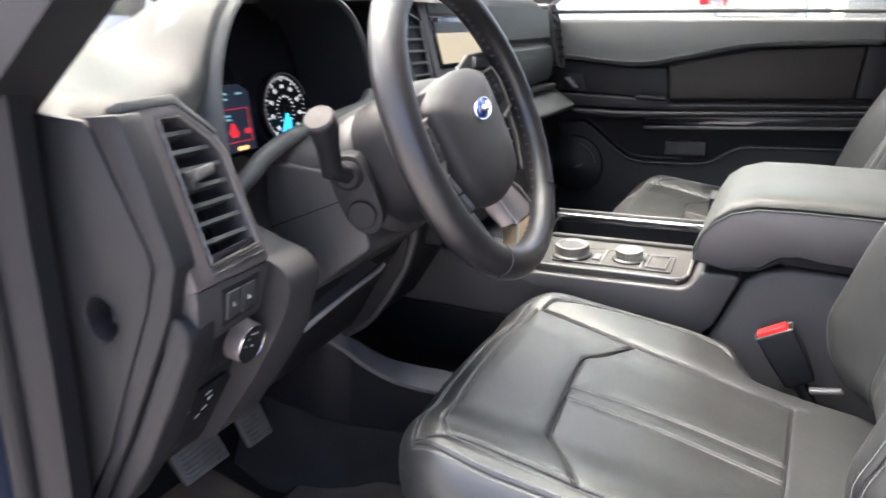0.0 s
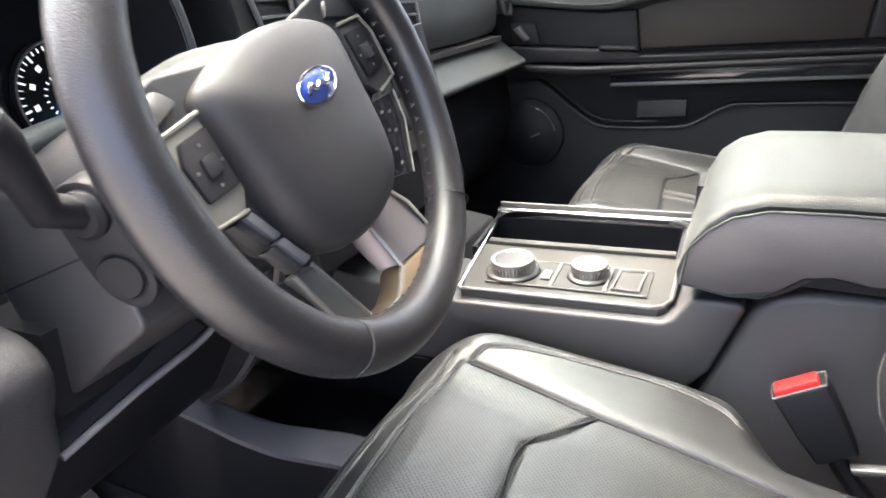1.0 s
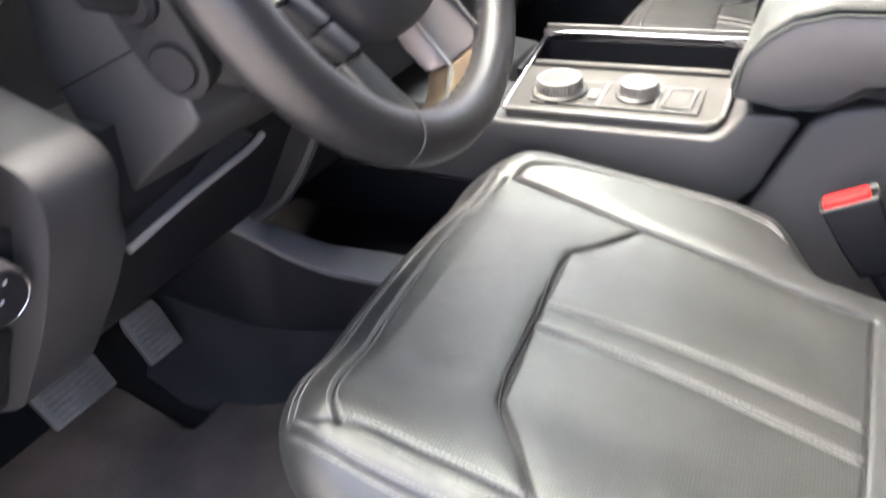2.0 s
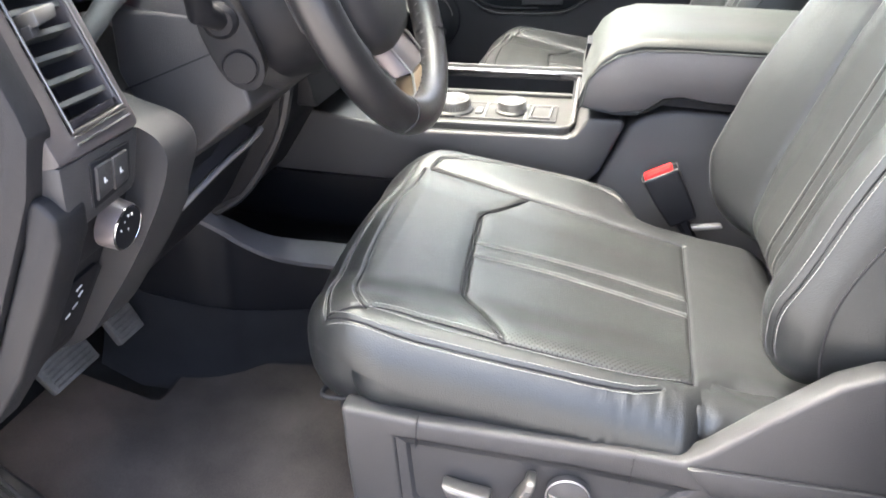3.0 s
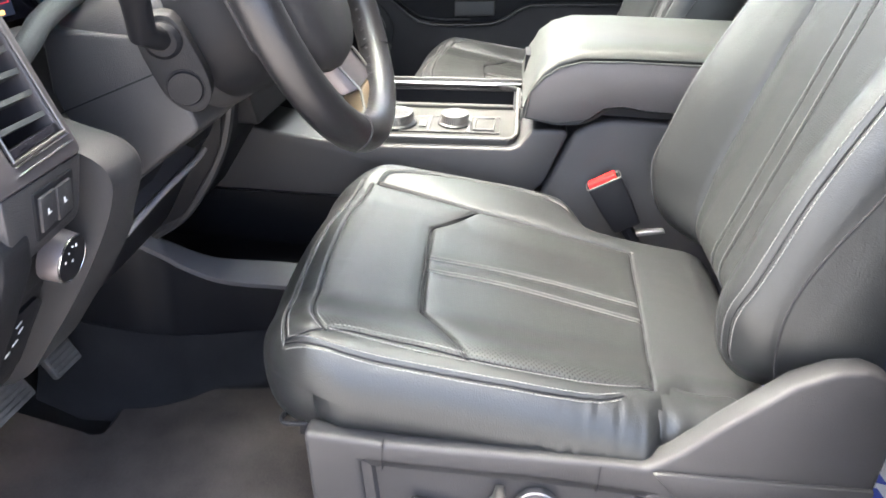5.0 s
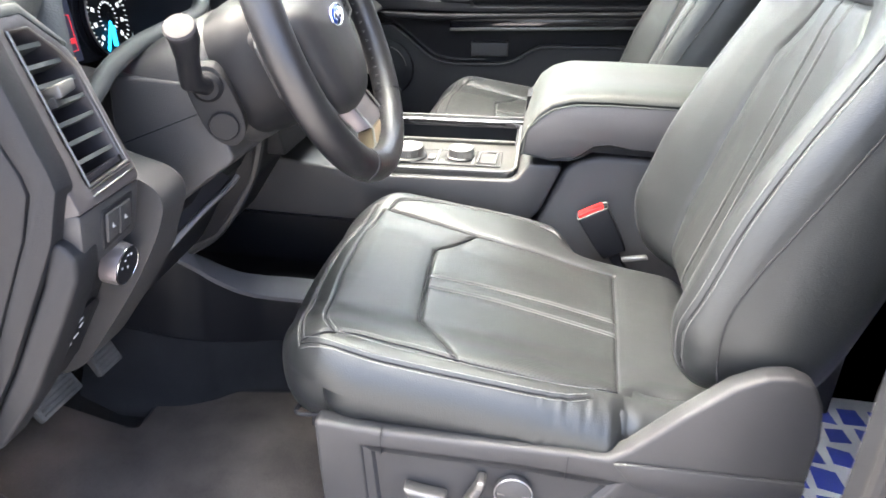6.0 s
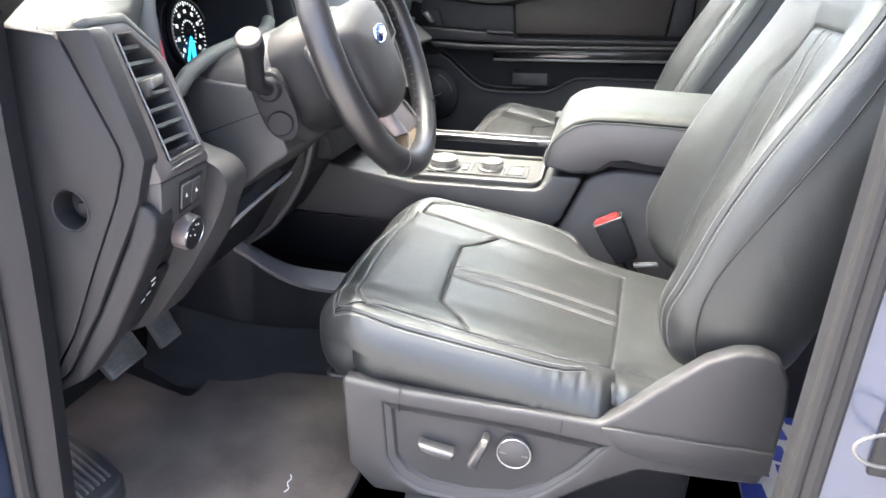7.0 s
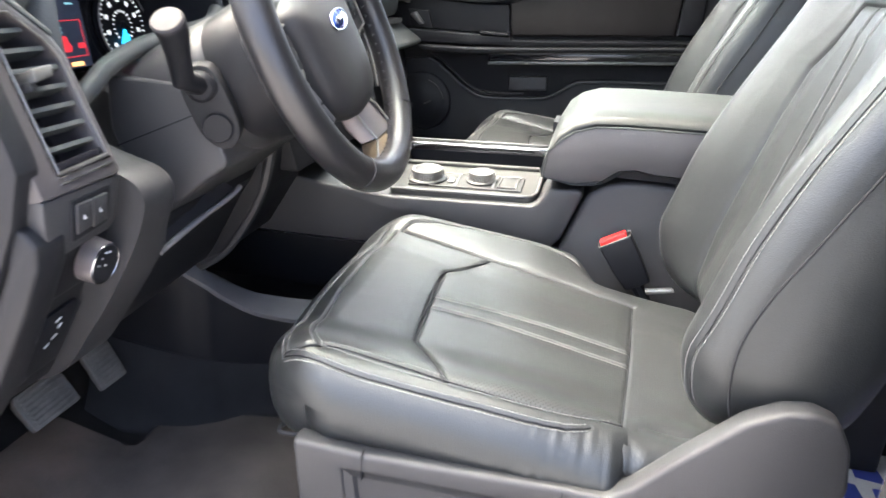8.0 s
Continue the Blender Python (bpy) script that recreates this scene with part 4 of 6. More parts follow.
def knob(name, u, v, r, h, label):
    body = turned([(0.0, 0.0), (r * 1.12, 0.0), (r * 1.12, 0.003), (r, 0.005), (r * 0.97, h * 0.5), (r * 0.98, h - 0.003), (r * 0.94, h), (r * 0.78, h), (r * 0.76, h - 0.0015), (0.0, h - 0.0015)], on_panel(u, v, 0.005), CN, 48)
    ob = part(name, body, SATIN, panel, label)
    part("knob_base", turned([(0.0, 0.0), (r * 1.22, 0.0), (r * 1.2, 0.002), (0.0, 0.002)], on_panel(u, v, 0.0053), CN, 40), BLACK, ob, "dark knob base")
    bm = bmesh.new()
    for k in range(40):
        a = 2 * math.pi * k / 40
        p = on_panel(u + r * math.cos(a), v + r * math.sin(a), 0.011)
        q = on_panel(u + r * math.cos(a), v + r * math.sin(a), h - 0.001 + 0.003)
        tube([p, q], 0.0005, 4, bm=bm)
    part("knurling", bm, CHROME, ob, "fine bright knurling")
    part("knob_top", turned([(0.0, 0.0), (r * 0.76, 0.0), (r * 0.74, 0.001), (0.0, 0.0012)], on_panel(u, v, 0.005 + h - 0.0012), CN, 40), PLASTIC if h > 0.018 else SATIN, ob)
    return ob


shifter = knob("shift_knob", -0.072, -0.066, 0.028, 0.019, "large satin rotary gear selector")
for k in range(5):
    a = 0.5 + k * 0.42
    c = (-0.072 + 0.019 * math.cos(a), -0.066 + 0.019 * math.sin(a))
    part("gear_mark", prism([(c[0] - 0.0022, c[1] - 0.0022), (c[0] + 0.0022, c[1] - 0.0022), (c[0] + 0.0022, c[1] + 0.0022), (c[0] - 0.0022, c[1] + 0.0022)], on_panel, 0.0232, 0.0240), WHITE, shifter, "pale mark", 0)
knob("drive_knob", 0.022, -0.060, 0.0225, 0.0175, "satin rotary drive mode knob")
part("push_switch", prism([(-0.034, -0.058), (-0.022, -0.058), (-0.022, -0.082), (-0.034, -0.082)], on_panel, 0.005, 0.0085, 0.0015), SATIN, panel, "satin push switch")
part("brake_switch_rim", tube([on_panel(u, v, 0.0068) for u, v in ((0.056, -0.042), (0.086, -0.042), (0.084, -0.09), (0.054, -0.09))], 0.0022, 6, closed=True), SATIN, panel, "bright switch rim")
part("brake_switch", prism([(0.058, -0.044), (0.084, -0.044), (0.082, -0.088), (0.056, -0.088)], on_panel, 0.005, 0.0072, 0.001), TAUPE, panel, "satin parking brake switch")

settle(console, 0.006, -0.004, -0.002)
settle(panel, 0.009, -0.003, -0.003)
settle(lid, 0.004, -0.010, 0.007)

# ---- dashboard ----
dash = thing("dashboard", (-0.55, 0.42, 0.3), "grey vinyl and charcoal dashboard spanning the cabin", "dashboard")


def at_y(rows_by_y):
    return [[(x, y, z) for x, z in row] for y, row in rows_by_y]


# top pad, driver's end to centre
left = [(-0.378, 0.680), (-0.380, 0.687), (-0.387, 0.692), (-0.42, 0.695), (-0.50, 0.697), (-0.62, 0.697), (-0.80, 0.695), (-1.0, 0.69)]
mid = [(-0.395, 0.672), (-0.398, 0.690), (-0.405, 0.700), (-0.43, 0.708), (-0.50, 0.715), (-0.62, 0.716), (-0.80, 0.708), (-1.0, 0.70)]
hood = [(-0.412, 0.785), (-0.415, 0.80), (-0.425, 0.806), (-0.45, 0.808), (-0.50, 0.798), (-0.58, 0.75), (-0.80, 0.70), (-1.0, 0.685)]
cent = [(-0.40, 0.79), (-0.404, 0.804), (-0.415, 0.812), (-0.45, 0.817), (-0.52, 0.811), (-0.62, 0.775), (-0.80, 0.71), (-1.0, 0.688)]
pax = [(-0.425, 0.788), (-0.428, 0.802), (-0.44, 0.812), (-0.47, 0.818), (-0.54, 0.812), (-0.62, 0.785), (-0.80, 0.72), (-1.0, 0.69)]
end = [(-0.44, 0.772), (-0.443, 0.784), (-0.452, 0.790), (-0.48, 0.794), (-0.54, 0.794), (-0.62, 0.785), (-0.80, 0.75), (-1.0, 0.715)]


def blend(a, b, s):
    return [(p[0] + (q[0] - p[0]) * s, p[1] + (q[1] - p[1]) * s) for p, q in zip(a, b)]


pad_rows = at_y([(-0.356, [(x, z - 0.016) for x, z in left]), (-0.345, left), (-0.30, blend(left, mid, 0.15)), (-0.26, blend(left, mid, 0.55)), (-0.225, mid), (-0.205, blend(mid, hood, 0.15)), (-0.185, blend(mid, hood, 0.42)), (-0.165, blend(mid, hood, 0.68)), (-0.14, blend(mid, hood, 0.88)), (-0.11, hood), (0.05, hood), (0.12, blend(hood, cent, 0.5)), (0.2, cent), (0.6, cent), (0.68, pax), (1.0, pax), (1.14, end), (1.22, end)])
top = loft(pad_rows)
bmesh.ops.solidify(top, geom=top.faces[:], thickness=0.012)
part("top_pad", top, DASH, dash, "pale grey soft dash top", 60)

# instrument hood: rim, outer skin and dark tunnel
rim = [(-0.176, 0.570), (-0.190, 0.595), (-0.193, 0.63), (-0.190, 0.675), (-0.182, 0.71), (-0.165, 0.742), (-0.140, 0.772), (-0.105, 0.790), (-0.036, 0.797), (0.04, 0.793), (0.09, 0.772), (0.118, 0.735), (0.130, 0.69), (0.130, 0.64), (0.118, 0.58), (0.06, 0.555), (-0.05, 0.556), (-0.13, 0.558)]
rim = [tuple(q[:2]) for q in smooth_path([(y, z, 0) for y, z in rim], 4, True)]


def ring(x, k, dy=0.0, dz=0.0):
    return [(x - 0.16 * (z - 0.7), -0.03 + (y + 0.03) * k + dy, 0.70 + (z - 0.70) * k + dz) for y, z in rim]


arch = [i for i, (y, z) in enumerate(rim) if z > 0.592]
part("hood_rim", loft([[ring(x, k)[i] for i in arch] for x, k in ((-0.470, 1.16), (-0.435, 1.14), (-0.405, 1.09), (-0.392, 1.045), (-0.390, 1.015), (-0.396, 0.985))]), DASH, dash, "grey instrument hood", 60)
part("hood_tunnel", loft([[ring(x, k)[i] for i in arch] for x, k in ((-0.394, 0.99), (-0.42, 0.965), (-0.47, 0.95), (-0.515, 0.94))]), BLACK, dash, "black instrument tunnel", 60)
part("hood_lip", tube(smooth_path([(-0.380, -0.205, 0.540), (-0.388, -0.186, 0.563), (-0.391, -0.173, 0.579), (-0.389, -0.160, 0.589), (-0.388, -0.145, 0.598), (-0.388, -0.122, 0.611), (-0.388, -0.066, 0.626), (-0.388, 0.025, 0.636), (-0.388, 0.10, 0.644), (-0.392, 0.13, 0.66)], 6), 0.0105, 16), DASH, dash, "pale grey lip over the steering column")
# end cap with the round opening
hole = [(-0.400 + 0.021 * math.cos(a), 0.493 + 0.0225 * math.sin(a)) for a in np.linspace(0, 2 * np.pi, 28, False)]
cap = [(-0.62, 0.682), (-0.45, 0.680), (-0.397, 0.6779), (-0.388, 0.6705), (-0.336, 0.57), (-0.332, 0.553), (-0.344, 0.51), (-0.376, 0.436), (-0.414, 0.343), (-0.459, 0.263), (-0.484, 0.24), (-0.62, 0.233)]
part("end_cap", prism(cap, along_y, -0.342, -0.362, 0.003, 2, holes=[hole]), ENDTRIM, dash, "charcoal end panel with a round opening")
cup = loft([[(-0.400 + r * math.cos(a), y, 0.493 + 1.07 * r * math.sin(a)) for a in np.linspace(0, 2 * np.pi, 32, False)] for r, y in ((0.0235, -0.3625), (0.022, -0.3635), (0.0205, -0.362), (0.0195, -0.350), (0.017, -0.336), (0.001, -0.334))], close=True)
part("opening_cup", cup, BLACK, dash, "dark opening")
part("opening_tab", box(-0.397, -0.381, -0.352, -0.336, 0.487, 0.499, 0.003), BLACK, dash)
strip = [(-0.395, 0.6812), (-0.356, 0.686), (-0.35, 0.6787), (-0.31, 0.574), (-0.306, 0.558), (-0.318, 0.511), (-0.336, 0.471), (-0.384, 0.368), (-0.434, 0.28), (-0.474, 0.246), (-0.4825, 0.244), (-0.457, 0.265), (-0.412, 0.345), (-0.374, 0.438), (-0.342, 0.512), (-0.33, 0.553), (-0.334, 0.569), (-0.386, 0.6713)]
part("end_strip", prism(strip, along_y, -0.335, -0.361, 0.003, 2), ENDTRIM, dash)
low = [(-0.324, 0.509), (-0.314, 0.507), (-0.302, 0.494), (-0.304, 0.473), (-0.326, 0.423), (-0.369, 0.338), (-0.414, 0.273), (-0.459, 0.243), (-0.471, 0.244), (-0.432, 0.28), (-0.382, 0.37), (-0.336, 0.468)]
part("lower_strip", prism(low, along_y, -0.318, -0.356, 0.005, 3), ENDTRIM, dash)

# outer air vent
VO, V1 = Vector((-0.311, -0.314, 0.546)), Vector((-0.095, 0.994, 0.06)).normalized()
V2 = Vector((-0.40, -0.006, 0.916)).normalized()
V1 = (V1 - V2 * V1.dot(V2)).normalized()
VN = V1.cross(V2)


def on_vent(u, v, d):
    return tuple(VO + float(u) * V1 + float(v) * V2 + float(d) * VN)


opening = [(0.0, 0.0), (0.074, 0.003), (0.073, 0.098), (0.062, 0.115), (0.034, 0.140), (0.006, 0.140)]
shell = [(-0.030, 0.155), (0.036, 0.157), (0.078, 0.118), (0.086, 0.10), (0.086, -0.014), (0.080, -0.018), (-0.0300, -0.018), (-0.030, 0.02)]
part("vent_bezel", prism(shell, on_vent, -0.05, 0.004, 0.004, 2, holes=[opening]), VENTTRIM, dash, "charcoal satin vent surround")
CO, CD = Vector(on_vent(0, -0.0185, 0.002)), Vector((-0.08, 0.05, -1)).normalized()
CD = (CD - V1 * CD.dot(V1)).normalized()
CHN = CD.cross(V1)


def on_chin(u, w, d):
    return tuple(CO + float(u) * V1 + float(w) * CD + float(d) * CHN)


part("vent_chin", prism([(-0.030, 0.0), (0.084, 0.0), (0.074, 0.046), (0.066, 0.052), (-0.006, 0.056), (-0.026, 0.050)], on_chin, -0.03, 0.0, 0.003, 2), PLASTIC, dash, "charcoal chin")
part("window_switch_panel", prism([(0.006, 0.008), (0.064, 0.007), (0.062, 0.038), (0.056, 0.042), (0.006, 0.046)], on_chin, -0.002, 0.002, 0.001, 2), BLACK, dash, "black panel under the vent")
for u in (0.010, 0.034):
    part("window_switch", prism([(u, 0.012), (u + 0.022, 0.0115), (u + 0.022, 0.037), (u, 0.040)], on_chin, 0.0, 0.0045, 0.0012, 2), PLASTIC, dash, "charcoal switch")
    part("switch_icon", prism([(u + 0.008, 0.023), (u + 0.0095, 0.023), (u + 0.0098, 0.0262), (u + 0.0125, 0.0262), (u + 0.0125, 0.0275), (u + 0.008, 0.0275)], on_chin, 0.004, 0.0050), WHITE, dash, "white symbol", 0)
part("vent_frame", tube([on_vent(u, v, 0.0050) for u, v in opening], 0.0014, 8, closed=True), SATIN, dash, "satin frame edge")
for v0 in (-0.0035, -0.0095):
    part("vent_bright_line", tube([on_vent(u, v0 + v, 0.0050) for u, v in ((-0.002, 0.0), (0.076, 0.003))], 0.0009, 6), CHROME, dash, "fine bright line under the vent")
part("vent_top_ledge", prism([(-0.031, 0.150), (-0.031, 0.160), (0.038, 0.162), (0.080, 0.121), (0.077, 0.117), (0.036, 0.152)], on_vent, -0.06, 0.0055, 0.002, 2), DASH, dash, "pale grey ledge over the vent")
part("vent_sill", prism([(0.0, 0.001), (0.073, 0.004), (0.073, 0.011), (0.0, 0.008)], on_vent, -0.01, 0.003, 0.001), GLOSS, dash)
part("vent_back", prism([(-0.004, -0.004), (0.078, 0.0), (0.078, 0.11), (0.036, 0.145), (0.0, 0.145)], on_vent, -0.06, -0.045, 0.0), BLACK, dash, "", 0)
for k in range(7):
    v = 0.020 + 0.0175 * k
    right_end = 0.072 if v < 0.1 else 0.072 - (v - 0.1) * 0.95
    bm = bmesh.new()
    rows = [[on_vent(u, v + dv, d) for dv, d in ((-0.0012, 0.0), (-0.0035, -0.02), (0.0, -0.021), (0.0028, 0.0)) ] for u in (0.001 + 0.04 * (v / 0.14) * 0.1, right_end)]
    # vanes take the paler dash vinyl: light on their tops is put into colour
    part("vane", bevelled(loft(rows, close=True, caps=True), 0.0004, 1), DASH, dash)
for u, v in ((0.018, 0.028), (0.02, 0.062)):
    part("rear_vane", prism([(u, v - 0.012), (u + 0.016, v - 0.012), (u + 0.016, v + 0.010), (u, v + 0.010)], on_vent, -0.03, -0.024, 0.001), GREY, dash)
part("vent_tab", prism([(0.014, 0.076), (0.040, 0.080), (0.044, 0.090), (0.016, 0.088)], on_vent, -0.006, 0.016, 0.002, 2), SATIN, dash, "bright vent slider")
part("vent_tab_foot", prism([(0.012, 0.070), (0.022, 0.071), (0.022, 0.080), (0.012, 0.079)], on_vent, -0.006, 0.009, 0.001, 2), GREY, dash)
# knee panel and lower dash
knee = [(-0.40, 0.545), (-0.345, 0.528), (-0.315, 0.520), (-0.299, 0.510), (-0.293, 0.496), (-0.296, 0.478), (-0.307, 0.450), (-0.325, 0.415), (-0.348, 0.375), (-0.378, 0.330), (-0.412, 0.283), (-0.45, 0.262), (-0.70, 0.30), (-0.70, 0.55)]
def eased(line):
    """The panel's profile with its visible bends rounded."""
    return [(float(q[0]), float(q[1])) for q in smooth_path([(x, z, 0) for x, z in line[:-2]], 4)] + line[-2:]


kp = []
for y, k in ((-0.216, 0.0), (-0.182, 0.0), (-0.164, 0.0), (-0.156, 0.012), (-0.150, 0.03), (-0.146, 0.052), (-0.1435, 0.085)):
    kp.append([(x - k * (x + 0.55) * float(step(0.42, 0.47, z)), y, z - k * (z - 0.42) * float(step(0.42, 0.47, z))) for x, z in eased(knee)])
part("knee_panel", loft(kp, close=True, caps=True), PLASTIC, dash, "", 55)
outer = [(-0.42, 0.474), (-0.352, 0.472), (-0.342, 0.464), (-0.345, 0.45), (-0.356, 0.432), (-0.375, 0.392), (-0.402, 0.335), (-0.435, 0.275), (-0.47, 0.258), (-0.70, 0.30), (-0.70, 0.47)]
part("knee_panel_outer", bevelled(loft([[(x, y, z) for x, z in eased(outer)] for y in (-0.326, -0.3, -0.2165)], close=True, caps=True), 0.003, 2), ENDTRIM, dash, "", 40)
knee2 = [(-0.40, 0.47), (-0.352, 0.450), (-0.345, 0.438), (-0.350, 0.420), (-0.372, 0.385), (-0.402, 0.33), (-0.435, 0.275), (-0.47, 0.258), (-0.70, 0.30), (-0.70, 0.55)]
part("knee_panel_inner", bevelled(loft([[(x, y, z + 0.04 * (y + 0.13)) for x, z in eased(knee2)] for y in (-0.142, 0.0, 0.14)], close=True, caps=True), 0.003, 2), BLACK, dash, "", 40)
# lip in a paler plastic: the light on its upturned edge is put into colour
part("knee_lip", tube(smooth_path([(-0.336, -0.132, 0.405), (-0.326, -0.06, 0.424), (-0.314, 0.0, 0.439), (-0.310, 0.02, 0.448)], 4), 0.0036, 14), FOOTTRIM, dash, "lip round the column opening, paled as if lit")
part("column_cove", loft([[(x - k * 0.05, y, z + k * 0.022) for x, y, z in ((-0.345, -0.125, 0.404), (-0.336, -0.06, 0.421), (-0.325, 0.0, 0.436), (-0.32, 0.02, 0.445))] for k in (0.0, 0.5, 1.0)]), CAPGREY, dash, "grey cove under the column")
part("column_recess", box(-0.42, -0.345, -0.12, 0.12, 0.43, 0.5, 0.004), BLACK, dash)
part("stack_cheek", prism([(-0.33, 0.48), (-0.34, 0.40), (-0.40, 0.30), (-0.47, 0.26), (-0.7, 0.26), (-0.7, 0.52)], along_y, 0.14, 0.30, 0.008), BLACK, dash, "black side of the centre stack")
part("stack_edge", tube(smooth_path([(-0.325, 0.15, 0.47), (-0.345, 0.15, 0.395), (-0.40, 0.15, 0.305), (-0.455, 0.15, 0.262)], 5), 0.008, 8), PLASTIC, dash)
part("switch_bezel", prism([(-0.300, 0.402), (-0.194, 0.410), (-0.190, 0.470), (-0.200, 0.474), (-0.296, 0.466)], lambda u, v, d: (-0.356 + 0.42 * (v - 0.43) + d, u, v), -0.01, 0.006, 0.003), BLACK, dash, "black light switch bezel")
lamp = thing("light_switch", (-0.345, -0.23, 0.436), "round headlight switch with a bright ring on the lower dash", "switch")
LA = Vector((0.98, 0.0, -0.2)).normalized()
LC = Vector((-0.323, -0.245, 0.436))
LB = LC - 0.018 * LA
part("dial", turned([(0.0, 0.0), (0.0232, 0.0), (0.0230, 0.004), (0.0222, 0.0155), (0.0215, 0.0176), (0.0204, 0.018), (0.0, 0.018)], LB, LA, 48), ROSE, lamp, "satin metal dial")
part("dial_face", turned([(0.0, 0.0), (0.0201, 0.0), (0.0198, 0.0008), (0.0, 0.0010)], LC, LA, 44), BLACK, lamp, "black dial face")
ru = LA.orthogonal().normalized()
rw = LA.cross(ru)
part("dial_ring", tube([LC + 0.0208 * (float(math.cos(a)) * ru + float(math.sin(a)) * rw) for a in np.linspace(0, 2 * np.pi, 48, False)], 0.0010, 8, closed=True), CHROME, lamp, "bright metal ring")
for u, v, h in ((-0.012, 0.002, 0.0014), (-0.007, 0.0085, 0.0008), (-0.002, 0.013, 0.0013), (0.004, 0.012, 0.0018), (-0.001, -0.001, 0.0016)):
    p = LC + Vector((0.001 + 0.2 * v, u, v))
    part("dial_mark", box(p.x - 0.0006, p.x + 0.0006, p.y - 0.0008, p.y + 0.0008, p.z - 0.7 * h, p.z + 0.7 * h), WHITE, lamp, "white symbol", 0)
part("dim_mark", box(-0.3565, -0.3545, -0.286, -0.284, 0.428, 0.430), WHITE, dash, "", 0)


def on_low(u, v, d):
    return (-0.3955 + 0.46 * (v - 0.345) + d, u, v)


part("lower_switch_panel", prism([(-0.306, 0.300), (-0.225, 0.306), (-0.215, 0.372), (-0.228, 0.384), (-0.304, 0.376)], on_low, -0.01, 0.004, 0.003), BLACK, dash, "black lower switch panel")
for u, v, w, h in ((-0.283, 0.352, 0.010, 0.003), (-0.288, 0.343, 0.005, 0.004), (-0.252, 0.366, 0.006, 0.002), (-0.246, 0.356, 0.004, 0.003), (-0.25, 0.344, 0.006, 0.002), (-0.258, 0.336, 0.005, 0.002)):
    part("switch_icon", prism([(u - w / 2, v - h / 2), (u + w / 2, v - h / 2 + 0.003), (u + w / 2, v + h / 2 + 0.003), (u - w / 2, v + h / 2)], on_low, 0.003, 0.0052), WHITE, dash, "white symbol", 0)
part("pull_tab", prism([(-0.300, 0.302), (-0.278, 0.306), (-0.284, 0.322), (-0.296, 0.316)], on_low, 0.002, 0.008, 0.002), GREY, dash, "grey release pull")

# instrument cluster
cluster = thing("instrument_cluster", (-0.5, 0.0, 0.6), "lit instrument cluster with a dial and a red warning display", "instruments")


def on_cluster(u, v, d):
    return (-0.508 - 0.18 * (v - 0.65) + d, u, v)


part("cluster_face", prism([(-0.175, 0.585), (0.125, 0.585), (0.13, 0.70), (0.09, 0.785), (-0.13, 0.785), (-0.18, 0.70)], on_cluster, -0.01, 0.0, 0.002), GLOSS, cluster)
part("display", prism([(-0.098, 0.592), (-0.004, 0.592), (-0.002, 0.668), (-0.018, 0.677), (-0.086, 0.677), (-0.100, 0.667)], on_cluster, 0.0, 0.004, 0.0), SCREEN, cluster, "dim blue display", 0)
part("alert_icon", prism([(-0.050, 0.611), (-0.038, 0.611), (-0.035, 0.617), (-0.039, 0.622), (-0.041, 0.629), (-0.048, 0.630), (-0.050, 0.623), (-0.054, 0.618)], on_cluster, 0.004, 0.006, 0.001), ALERT, cluster, "red warning symbol", 0)
part("alert_frame", tube([on_cluster(u, v, 0.005) for u, v in ((-0.092, 0.605), (-0.010, 0.605), (-0.010, 0.647), (-0.092, 0.647))], 0.0006, 5, closed=True), ALERT, cluster, "red frame")
part("alert_bar", prism([(-0.022, 0.614), (-0.010, 0.614), (-0.010, 0.620), (-0.022, 0.620)], on_cluster, 0.004, 0.0055), ALERT, cluster, "", 0)
for u, v, w in ((-0.078, 0.663, 0.010), (-0.053, 0.667, 0.014), (-0.022, 0.666, 0.012), (-0.053, 0.660, 0.014), (-0.055, 0.639, 0.018), (-0.050, 0.634, 0.008)):
    part("text_bar", prism([(u - w / 2, v - 0.0011), (u + w / 2, v - 0.0011), (u + w / 2, v + 0.0011), (u - w / 2, v + 0.0011)], on_cluster, 0.004, 0.0055), TEAL, cluster, "pale bar of writing", 0)
part("amber_light", prism([(-0.042, 0.594), (-0.022, 0.594), (-0.022, 0.5985), (-0.042, 0.5985)], on_cluster, 0.004, 0.0055), AMBER, cluster, "amber warning light", 0)
GC, GR = (0.074, 0.635), 0.049
part("gauge", turned([(0.0, 0.0), (GR * 1.08, 0.0), (GR * 1.08, 0.006), (GR * 1.02, 0.007), (GR, 0.003), (0.0, 0.003)], on_cluster(*GC, 0.001), (1, 0, 0.18), 48), BLACK, cluster, "black round dial")
part("gauge_rim", tube([on_cluster(GC[0] + GR * 1.05 * math.cos(a), GC[1] + GR * 1.05 * math.sin(a), 0.008) for a in np.linspace(0, 2 * np.pi, 48, False)], 0.0013, 6, closed=True), STEEL, cluster, "grey dial rim")


def radial(a, r0, r1, w, d0, d1, name, mat, label=""):
    c, s = math.cos(a), math.sin(a)
    poly = [(GC[0] + r * c - k * w * s, GC[1] + r * s + k * w * c) for r, k in ((r0, -1), (r1, -1), (r1, 1), (r0, 1))]
    part(name, prism(poly, on_cluster, d0, d1), mat, cluster, label, 0)


